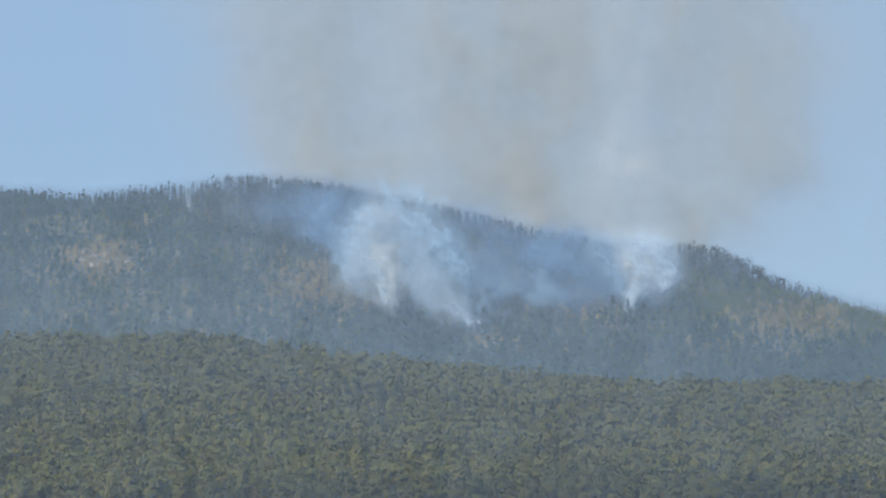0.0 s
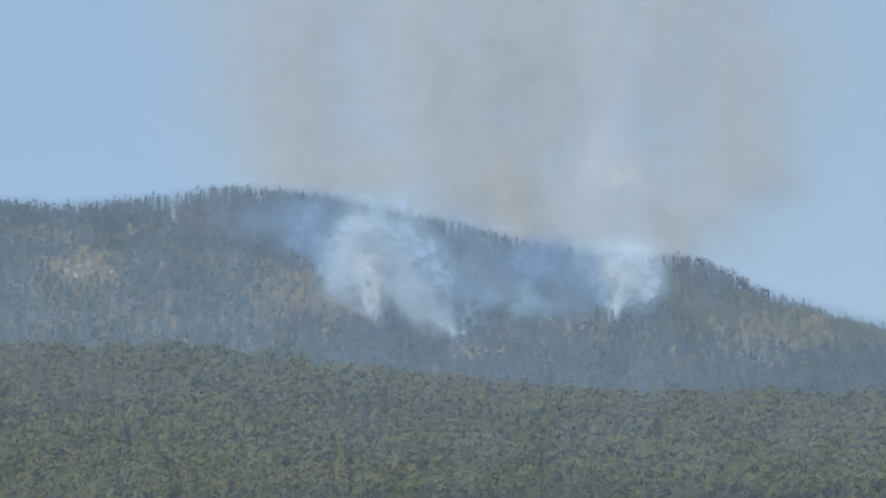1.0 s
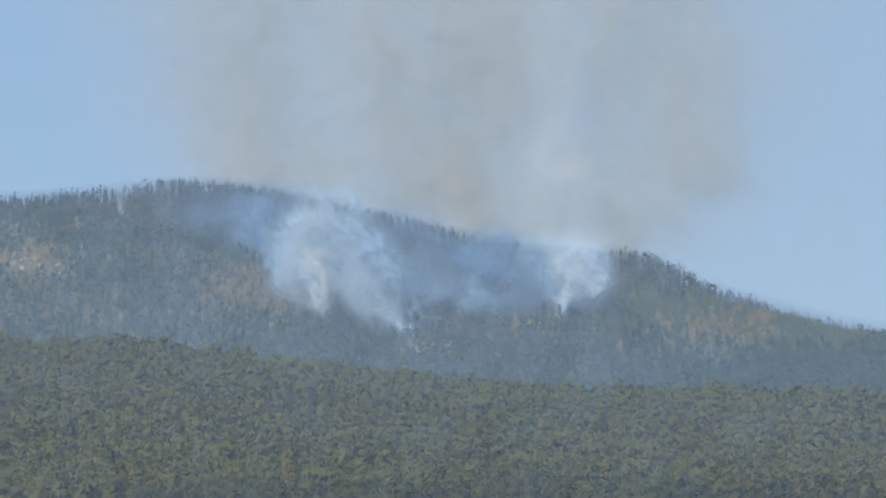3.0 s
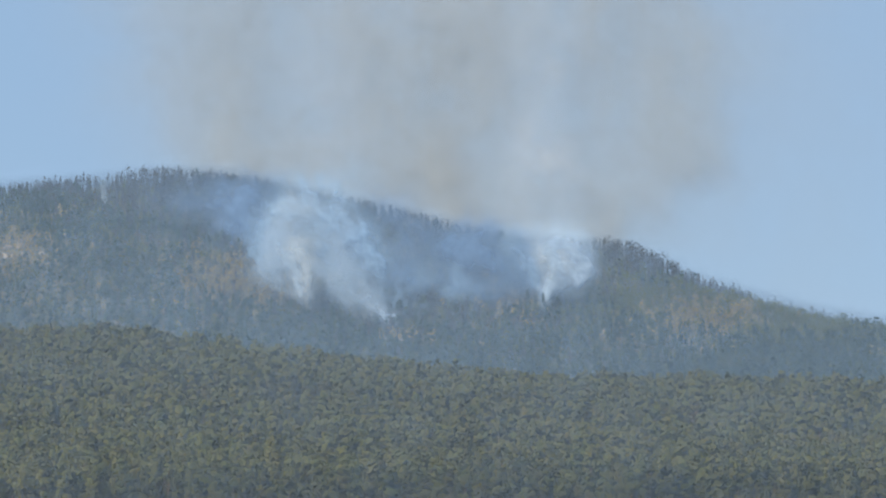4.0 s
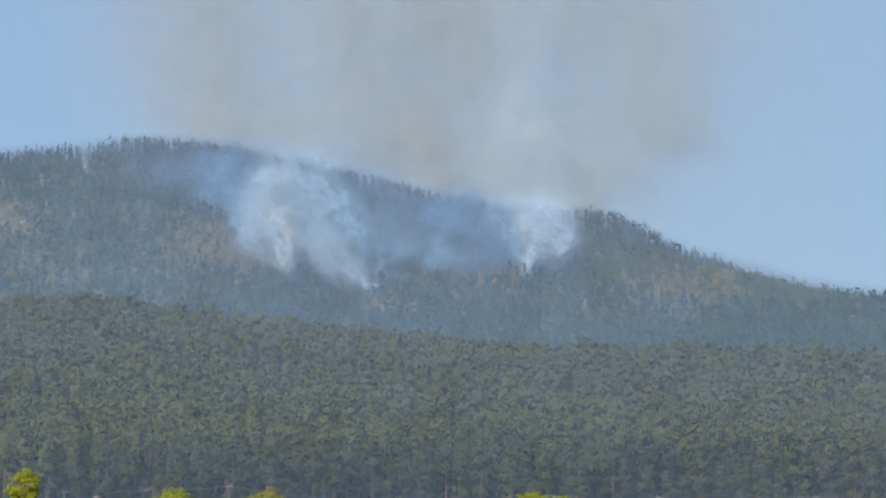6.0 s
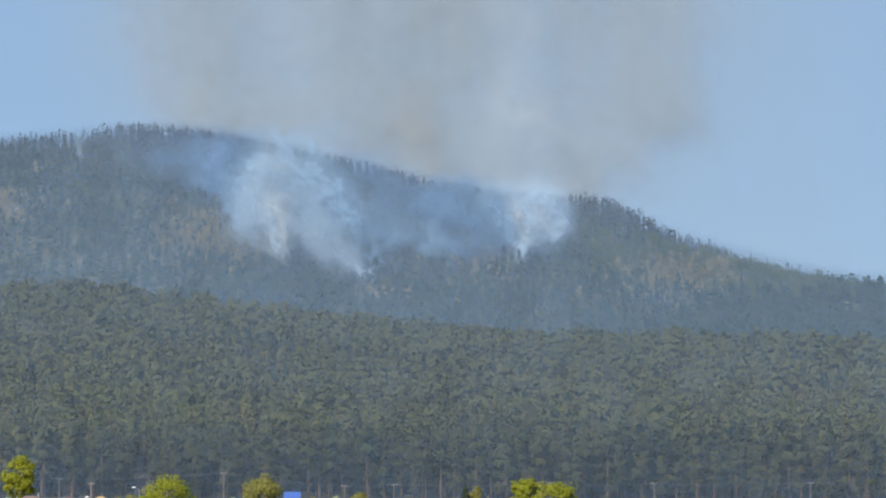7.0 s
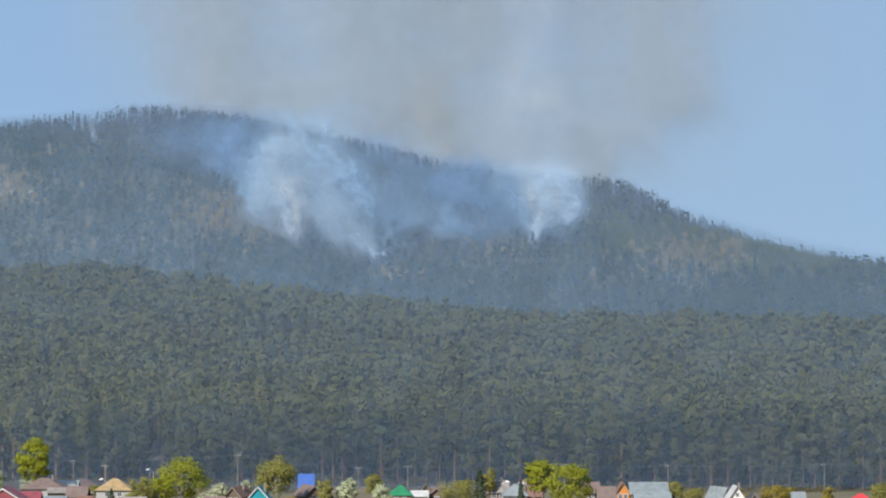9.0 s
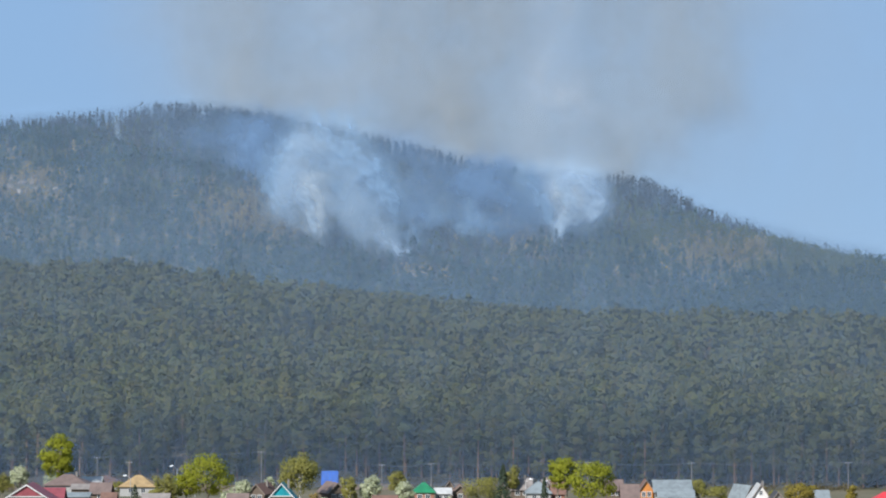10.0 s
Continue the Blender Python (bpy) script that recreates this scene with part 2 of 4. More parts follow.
def pine_crown(g, count, base=0.42, radius=0.14, size=0.05, boughs=0):
    """Crown of a pine of height 1: layered boughs that spread at the middle and round off at the top."""
    spread = 1.7 if boughs else 1.0
    boughs = boughs or max(8, count // 6)
    hz = base + (1 - base) * g.random(boughs) ** 0.85
    rel = (hz - base) / (1 - base)
    reach = radius * np.clip(1.1 * np.clip(1 - rel ** 1.5, 0, 1) ** 0.8, 0.08, 1) * np.clip(0.45 + rel * 2.2, 0, 1) * g.uniform(0.65, 1.2, boughs)
    turn = g.random(boughs) * 2 * math.pi
    pick = g.integers(0, boughs, count)
    along = g.uniform(0.35, 1.0, count)
    c = np.stack([np.cos(turn[pick]) * reach[pick] * along, np.sin(turn[pick]) * reach[pick] * along, hz[pick] + along * 0.015], 1)
    c += g.normal(0, 1, (count, 3)) * np.array([0.018, 0.018, 0.012]) * spread
    out = np.stack([np.cos(turn[pick]), np.sin(turn[pick]), 0.5 + 0 * along], 1)
    return leaf_triangles(c, out, size, g, 0.2)


def spire_crown(g, count, base=0.15, radius=0.15, size=0.07):
    """Crown of a slender conifer of height 1."""
    hz = base + (1 - base) * g.random(count) ** 1.25
    reach = radius * (1 - (hz - base) / (1 - base)) ** 0.8 * g.uniform(0.4, 1.15, count) + 0.008
    turn = g.random(count) * 2 * math.pi
    c = np.stack([np.cos(turn) * reach, np.sin(turn) * reach, hz], 1)
    out = np.stack([np.cos(turn), np.sin(turn), 0.4 + 0 * turn], 1)
    return leaf_triangles(c, out, size, g, 0.4)


def round_crown(g, count, base=0.25, radius=0.26, size=0.075):
    d = g.normal(0, 1, (count, 3))
    d /= np.linalg.norm(d, axis=1, keepdims=True)
    r = g.uniform(0.55, 1.05, count)[:, None]
    c = d * r * np.array([radius, radius, (1 - base) / 2]) + np.array([0, 0, (1 + base) / 2])
    return leaf_triangles(c, d, size, g, 0.3)


def crown_normals(tri, base, radius, own=0.4):
    """For each corner the way out of the crown, with a little of the leaf's own facing."""
    middle = np.array([0.0, 0.0, base + 0.4 * (1 - base)])
    away = (tri - middle) / np.array([radius, radius, 0.5 * (1 - base)])
    away /= np.maximum(np.linalg.norm(away, axis=-1, keepdims=True), 1e-6)
    face = np.cross(tri[:, 1] - tri[:, 0], tri[:, 2] - tri[:, 0])
    face /= np.maximum(np.linalg.norm(face, axis=-1, keepdims=True), 1e-9)
    away = away * (1 - own) + face[:, None, :] * own + np.array([0, 0, 0.12])
    return away / np.linalg.norm(away, axis=-1, keepdims=True)


def trunk_triangles(r=0.011, top=0.9, sides=3):
    a = np.arange(sides) * 2 * math.pi / sides
    low = np.stack([np.cos(a) * r, np.sin(a) * r, 0 * a], 1)
    tip = np.array([0, 0, top])
    return np.stack([np.stack([low[k], low[(k + 1) % sides], tip]) for k in range(sides)])


def grow(name, spots, heights, templates, mats, label, category, slots_of, lean=0.03, widths=None, base=0.25, radius=0.15, own=0.4):
    """Many trees joined in one stuff object. templates: arrays of triangles of a tree of height 1."""
    pick = rng.integers(0, len(templates), len(spots))
    turn = rng.random(len(spots)) * 2 * math.pi
    widths = rng.uniform(0.85, 1.2, len(spots)) if widths is None else widths
    tilt = rng.normal(0, lean, (len(spots), 2))
    verts, slots, normals = [], [], []
    for k, tem in enumerate(templates):
        w = np.nonzero(pick == k)[0]
        c, s = np.cos(turn[w])[:, None, None], np.sin(turn[w])[:, None, None]
        h, wd = heights[w][:, None, None], widths[w][:, None, None]
        x, y, z = tem[None, ..., 0], tem[None, ..., 1], tem[None, ..., 2]
        p = np.stack([(x * c - y * s) * h * wd + tilt[w, 0][:, None, None] * z * h, (x * s + y * c) * h * wd + tilt[w, 1][:, None, None] * z * h, z * h + 0 * c], -1)
        p += spots[w][:, None, None, :]
        verts.append(p.reshape(-1, 3))
        q = crown_normals(tem, base, radius, own)[None]
        normals.append(np.stack([q[..., 0] * c - q[..., 1] * s, q[..., 0] * s + q[..., 1] * c, q[..., 2] + 0 * c], -1).reshape(-1, 3))
        slots.append(np.tile(slots_of[k], len(w)))
    verts = np.concatenate(verts)
    me = mesh_of(name, verts, np.arange(len(verts)).reshape(-1, 3), mats=mats, slots=np.concatenate(slots), normals=np.concatenate(normals))
    return tagged(new(name, me), label, category, kind="stuff")


def scatter(u0, u1, d0, d1, spacing, keep=None, seed=1):
    """Jittered places between two bearings and two distances, as rows of x, y, z."""
    g = np.random.default_rng(seed)
    half = max(abs(east(u0, d1)), abs(east(u1, d1)))
    gx, gy = np.meshgrid(np.arange(-half, half, spacing), np.arange(d0, d1, spacing))
    x = (gx + g.uniform(-0.48, 0.48, gx.shape) * spacing).ravel()
    y = (gy + g.uniform(-0.48, 0.48, gy.shape) * spacing).ravel()
    u = 784 + F * x / y
    ok = (u > u0) & (u < u1)
    if keep is not None:
        ok &= keep(x, y, u, g)
    x, y = x[ok], y[ok]
    return np.stack([x, y, land(x, y)], 1)


# near wood: single pines along its edge, the rest behind as one mass
def near_wood():
    g = np.random.default_rng(31)
    pines = []
    for k in range(10):
        base = (0.08, 0.4, 0.12, 0.25, 0.1, 0.46, 0.18, 0.1, 0.3, 0.14)[k]
        p = thing("pine_tree", pose(0, 0, -200), "tall pine with bare orange-brown trunk at the wood's edge", "tree", "pines along the wood's edge")
        bm = bmesh.new()
        sway = g.normal(0, 0.012, 2)
        tube(bm, (0, 0, -0.02), (sway[0], sway[1], 0.5), 0.0125, 0.0085, 7)
        tube(bm, (sway[0], sway[1], 0.5), (sway[0] * 1.5, sway[1] * 1.5, 0.95), 0.0085, 0.002, 6)
        for _ in range(7):
            h, a, r = g.uniform(0.1, base + 0.22), g.random() * 6.283, g.uniform(0.03, 0.09)
            tube(bm, (sway[0] * h * 2, sway[1] * h * 2, h), (math.cos(a) * r, math.sin(a) * r, h + g.uniform(-0.01, 0.02)), 0.0022, 0.0008, 3)
        part("trunk", bm, PINE_BARK, p)
        tri = pine_crown(g, 760, base, g.uniform(0.15, 0.21), 0.021, 30)
        soft = crown_normals(tri, base, 0.17, 0.5)
        tri[..., :2] += sway * 1.3
        me = mesh_of("crown", tri.reshape(-1, 3), np.arange(tri.shape[0] * 3).reshape(-1, 3), mats=[PINE], normals=soft)
        crown = new("crown", me)
        crown.parent = p
        pines.append(p)
    used = 0
    for row, (spacing, back) in enumerate(((5.4, 0.0), (4.8, 5.5), (4.4, 10.5))):
        x = -165.0
        while x < 168 and used < 300:
            d = float(edge_of(784 + F * x / 795)) + back + g.uniform(-2.2, 2.2)
            if abs(784 + F * x / d - 320) < 24:
                x += 2.0
                continue
            h = float(np.clip(g.normal(17.5, 2.6), 9, 22)) * (0.5 if g.random() < 0.05 else 1)
            m = pose(x + g.uniform(-1.4, 1.4), d, float(land(x, d)), 0, 0, g.uniform(0, 360)) @ Matrix.Diagonal((h * g.uniform(0.9, 1.15), h, h, 1))
            if used < len(pines):
                pines[used].matrix_world = m
            else:
                q = copy_thing(pines[g.integers(0, len(pines))], m)
                q.matrix_world = m
            used += 1
            x += spacing * g.uniform(0.7, 1.4) * (2.2 if g.random() < 0.05 else 1)
    # young pines that fill the wood's foot
    young = scatter(-240, 1810, 750, 860, 3.6, lambda x, y, u, g: (y > edge_of(u) + 5) & (y < edge_of(u) + 42) & (np.abs(u - 320) > 19) & (g.random(len(x)) < 0.9 * smooth(0.42, 0.58, fbm(x, y, 18, 171))), 8)
    tem = [spire_crown(g, 60, 0.02, g.uniform(0.2, 0.3), 0.075) for _ in range(8)]
    grow("young_pines", young, np.clip(g.normal(6.5, 1.8, len(young)), 3, 10.5), tem, [PINE], "young pines filling the shaded foot of the wood", "forest", [[0] * 60 for _ in tem])
    # the mass of the wood
    def keep(x, y, u, g):
        gap = fbm(x, y, 38, 77)
        return (y > edge_of(u) + 13) & ((np.abs(u - 320) > 19) | (y > 850)) & (g.random(len(x)) < np.where(gap > 0.6, 0.4, 0.97))

    def tallness(p, mean, spread):
        return np.clip(rng.normal(mean, spread, len(p)) + 6 * (fbm(p[:, 0], p[:, 1], 24, 181) - 0.5), 9, mean + 5)

    for d0, d1, spacing, count, size, boughs, label, seed in (
            (750, 960, 5.2, 300, 0.026, 26, "dense mature pine wood on the fore-hill", 5),
            (960, 1180, 5.7, 190, 0.031, 18, "dense pine wood on the fore-hill's middle slope", 6),
            (1180, 1450, 5.9, 125, 0.037, 14, "dense pine wood up to the fore-hill's crest", 7)):
        spots = scatter(-240, 1810, d0, d1, spacing, keep, seed)
        tem = [np.concatenate([pine_crown(g, count, g.uniform(0.08, 0.3) if d0 < 900 else g.uniform(0.22, 0.4), g.uniform(0.115, 0.155), size, boughs), trunk_triangles()]) for _ in range(12)]
        grow("pine_wood", spots, tallness(spots, 17.0, 2.6 if d1 < 1400 else 1.8), tem, [PINE, PINE_BARK], label, "forest", [[0] * count + [1] * 3 for _ in tem], base=0.32, radius=0.15)


near_wood()


# mountain woods: conifers, scorched trees, bare and greening birches
def blob(u, v, cu, cv, ru, rv):
    return np.exp(-(((u - cu) / ru) ** 2 + ((v - cv) / rv) ** 2))


def mountain_woods():
    g = np.random.default_rng(41)
    spots = scatter(-240, 1810, 2150, 3400, 7.4, lambda x, y, u, g: (y < ridge_of(u) + 25), 9)
    x, y, z = spots.T
    u, v = 784 + F * x / y, LEVEL - (z + FAR_H / 2 - EYE) / y * F
    patch = fbm(x, y, 90, 51)
    burnt = np.clip(blob(u, v, 640, 330, 260, 110) + blob(u, v, 1140, 350, 110, 50) + blob(u, v, 870, 390, 160, 70) + blob(u, v, 300, 230, 200, 45), 0, 1)
    tan = 0.9 * (blob(u, v, 430, 372, 75, 42) + blob(u, v, 500, 400, 40, 22) + blob(u, v, 1265, 455, 90, 30) + blob(u, v, 930, 425, 60, 22) + blob(u, v, 740, 480, 40, 10) + 0.8 * blob(u, v, 40, 330, 70, 40))
    tan = 1.3 * tan + 0.28 * smooth(0.6, 0.76, patch) * (1 - 0.7 * smooth(430, 520, v))
    lime = 0.95 * (blob(u, v, 1230, 420, 200, 34) + blob(u, v, 1450, 460, 160, 30)) + 0.24
    roll = g.random(len(x))
    kind = np.where(roll < np.clip(tan, 0, 0.8), 1, np.where(roll < np.clip(tan, 0, 0.8) + lime * (1 - np.clip(tan, 0, 0.8)), 2, 0))
    kind = np.where((kind == 0) & (g.random(len(x)) < burnt * 1.2), 3, kind)
    bare = np.clip(blob(u, v, 40, 322, 60, 26) * 0.9 + 0.35 * burnt, 0, 0.9)
    alive = g.random(len(x)) > np.maximum(bare, np.where(patch > 0.62, 0.25, 0.04))
    top_gap = smooth(120, 40, ridge_of(u) - y) * np.clip(smooth(400, 330, u) + blob(u, 0, 1190, 0, 130, 1) + 0.4, 0, 1)
    alive &= g.random(len(x)) > 0.8 * top_gap
    def some(k):
        return spots[alive & (kind == k)]
    conifer = [spire_crown(g, 38, g.uniform(0.12, 0.3), g.uniform(0.17, 0.22), 0.07) for _ in range(5)] + [pine_crown(g, 38, g.uniform(0.25, 0.4), g.uniform(0.18, 0.22), 0.075, 10) for _ in range(9)]
    thin = [np.concatenate([spire_crown(g, 34, g.uniform(0.2, 0.4), g.uniform(0.13, 0.18), 0.06), trunk_triangles(0.014, 0.95)]) for _ in range(10)]
    full = [round_crown(g, 40, 0.2, g.uniform(0.24, 0.32), 0.085) for _ in range(8)]
    for name, k, tem, mats, mean, label in (
            ("mountain_conifers", 0, conifer, [FAR_PINE], FAR_H, "dark green conifers covering the mountainside"),
            ("bare_birches", 1, full, [BARE_BIRCH], 10.5, "pale tan leafless birches in patches among conifers"),
            ("greening_birches", 2, full, [SPRING_BIRCH], 11.5, "light olive-green birches coming into leaf"),
            ("scorched_conifers", 3, thin, [SCORCHED], FAR_H, "sparse scorched brown-grey conifers on burnt slope")):
        s = some(k)
        h = np.clip(rng.normal(mean, mean * 0.2, len(s)), mean * 0.45, mean * 1.6)
        grow(name, s, h, tem, mats, label, "forest", [[0] * len(t) for t in tem], own=0.15)
    # taller, thinner trees that break the skyline, standing in uneven groups
    def stand(x, y, u, g):
        bunch = smooth(0.38, 0.62, fbm(x, y, 46, 131))
        return (np.abs(y - ridge_of(u) + 14) < 26) & (g.random(len(x)) < (0.3 + 0.7 * bunch) * np.clip(1.15 - smooth(1330, 1430, u), 0.2, 1))
    s = scatter(-240, 1810, 2980, 3400, 6.0, stand, 19)
    us = 784 + F * s[:, 0] / s[:, 1]
    tall = 14.5 + 6.5 * blob(us, 0, 1130, 0, 130, 1) + 4.5 * blob(us, 0, 230, 0, 170, 1) + 4.5 * blob(us, 0, 720, 0, 160, 1)
    h = np.clip(rng.normal(tall, 3.0), 8, 27)
    mast = [np.concatenate([pine_crown(g, 46, g.uniform(0.15, 0.45), g.uniform(0.09, 0.14), 0.036, 20), trunk_triangles(0.017, 0.95)]) for _ in range(6)]
    mast += [np.concatenate([spire_crown(g, 46, g.uniform(0.15, 0.35), g.uniform(0.09, 0.13), 0.042), trunk_triangles(0.017, 0.98)]) for _ in range(10)]
    grow("ridge_pines", s, h, mast, [SCORCHED], "straggling dark pines along the skyline", "forest", [[0] * len(t) for t in mast], lean=0.04)


mountain_woods()


# ---- smoke: billowing banks with soft, ragged edges ----
def smoke_material(name, colour, puff, stretch=(1, 1, 0.7), swing=0.5):
    """Smoke as thin as its "smoke_mass" says, mottled by noise of that puff size."""
    m, t, out = material(name)
    dens = t.nodes.new("ShaderNodeAttribute")
    dens.attribute_name = "smoke_mass"
    mottle = t.nodes.new("ShaderNodeMapRange")
    mottle.inputs[1].default_value, mottle.inputs[2].default_value = 0.3, 0.7
    mottle.inputs[3].default_value, mottle.inputs[4].default_value = 1 - swing, 1 + swing
    t.links.new(noise_at(t, puff, 4.0, 0.5, 0.6, stretch), mottle.inputs[0])
    alpha = t.nodes.new("ShaderNodeMath")
    alpha.operation, alpha.use_clamp = "MULTIPLY", True
    t.links.new(mottle.outputs[0], alpha.inputs[0]), t.links.new(dens.outputs["Fac"], alpha.inputs[1])
    clear = t.nodes.new("ShaderNodeBsdfTransparent")
    d, tr = t.nodes.new("ShaderNodeBsdfDiffuse"), t.nodes.new("ShaderNodeBsdfTranslucent")
    d.inputs[0].default_value = tr.inputs[0].default_value = (*colour, 1)
    body, both = node(t, "ShaderNodeMixShader", Fac=0.45), t.nodes.new("ShaderNodeMixShader")
    t.links.new(d.outputs[0], body.inputs[1]), t.links.new(tr.outputs[0], body.inputs[2])
    t.links.new(alpha.outputs[0], both.inputs[0]), t.links.new(clear.outputs[0], both.inputs[1]), t.links.new(body.outputs[0], both.inputs[2])
    t.links.new(both.outputs[0], out.inputs[0])
    return m


def along_stroke(gu, gv, stroke):
    """How much of one stream of smoke hangs at each place. stroke: bearing, height mark, half-width and strength from foot to top."""
    best = np.zeros(gu.shape)
    for (u0, v0, w0, q0), (u1, v1, w1, q1) in zip(stroke, stroke[1:]):
        du, dv = u1 - u0, v1 - v0
        f = np.clip(((gu - u0) * du + (gv - v0) * dv) / (du * du + dv * dv), 0, 1)
        gap = np.hypot(gu - u0 - f * du, gv - v0 - f * dv) / (w0 + (w1 - w0) * f)
        best = np.maximum(best, (q0 + (q1 - q0) * f) * np.exp(-gap ** 2))
    return best


def smoke(name, d, strokes, mat, label, step=4.0, layers=1, gap=14.0, bulge=10.0, seed=1, warp=1.0, curl=50.0, dense=1.3, crisp=0.5):
    """A bank of smoke at distance d, made of streams that swell, curl and thin out."""
    ends = [p for stroke in strokes for p in stroke]
    us = np.arange(min(p[0] - 2.4 * p[2] for p in ends), max(p[0] + 2.4 * p[2] for p in ends), step)
    vs = np.arange(min(p[1] - 2.4 * p[2] for p in ends), max(p[1] + 2.4 * p[2] for p in ends), step)
    gu, gv = np.meshgrid(us, vs)
    verts, faces, dens = [], [], []
    for k in range(layers):
        n = seed + 40 * k
        wu = ((fbm(gu, gv, curl, n) - 0.5) * 0.8 * curl + (fbm(gu, gv, curl * 0.35, n + 9) - 0.5) * 0.35 * curl) * warp
        wv = ((fbm(gu, gv, curl, n + 17) - 0.5) * 0.8 * curl + (fbm(gu, gv, curl * 0.35, n + 23) - 0.5) * 0.35 * curl) * warp
        clear = np.ones(gu.shape)
        for stroke in strokes:
            clear = clear * (1 - np.clip(dense * along_stroke(gu + wu, gv + wv, stroke), 0, 0.97))
        billow = 1 - np.abs(2 * fbm(gu + wu, gv + wv, curl * 0.7, n + 31, 5) - 1) * 2.2      # rounded heads with dark creases
        field = np.clip((1 - clear - 0.02) / 0.98, 0, 1)
        field = field + (crisp * (billow - 0.55)) * field * (1 - 0.6 * field)
        field = np.clip(field, 0, 0.97)
        lump = bulge * field * (0.6 + 0.8 * fbm(gu + wu, gv + wv, curl * 0.6, n + 37))
        for side in (-1, 1):
            y = d + (k - (layers - 1) / 2) * gap + side * lump
            x, z = (gu - 784) / F * d, EYE + (LEVEL - gv) / F * d
            start = sum(len(v) for v in verts)
            verts.append(np.stack([x, y, z], -1).reshape(-1, 3))
            dens.append(1 - (1 - field.ravel()) ** (0.5 / layers))
            w = len(us)
            i = (np.arange(len(vs) - 1)[:, None] * w + np.arange(w - 1)).ravel()
            f = field.ravel()
            i = i[(f[i] + f[i + 1] + f[i + w] + f[i + w + 1]) > 0.004]
            faces.append(np.concatenate([np.stack([i, i + 1, i + w + 1], 1), np.stack([i, i + w + 1, i + w], 1)]) + start)
    verts, faces, dens = np.concatenate(verts), np.concatenate(faces), np.concatenate(dens)
    used = np.unique(faces)
    renumber = np.zeros(len(verts), int)
    renumber[used] = np.arange(len(used))
    me = mesh_of(name, verts[used], renumber[faces], mats=[mat])
    me.polygons.foreach_set("use_smooth", np.ones(len(me.polygons), bool))
    a = me.attributes.new("smoke_mass", "FLOAT", "POINT")
    a.data.foreach_set("value", dens[used].astype(np.float32))
    return tagged(new(name, me), label, "smoke", kind="stuff")


WHITE_SMOKE = smoke_material("white_smoke", (0.44, 0.56, 0.69), 14.0, swing=0.3)
CREAM_SMOKE = smoke_material("cream_smoke", (0.58, 0.625, 0.63), 18.0, swing=0.4)
BLUE_SMOKE = smoke_material("blue_smoke", (0.148, 0.255, 0.43), 34.0)
MILKY_SMOKE = smoke_material("milky_blue_smoke", (0.285, 0.44, 0.62), 28.0)
GREY_SMOKE = smoke_material("grey_smoke", (0.352, 0.374, 0.384), 90.0, (1, 1, 0.45), 0.3)
PALE_SMOKE = smoke_material("pale_smoke", (0.46, 0.5, 0.55), 45.0, (1, 1, 0.5), 0.4)


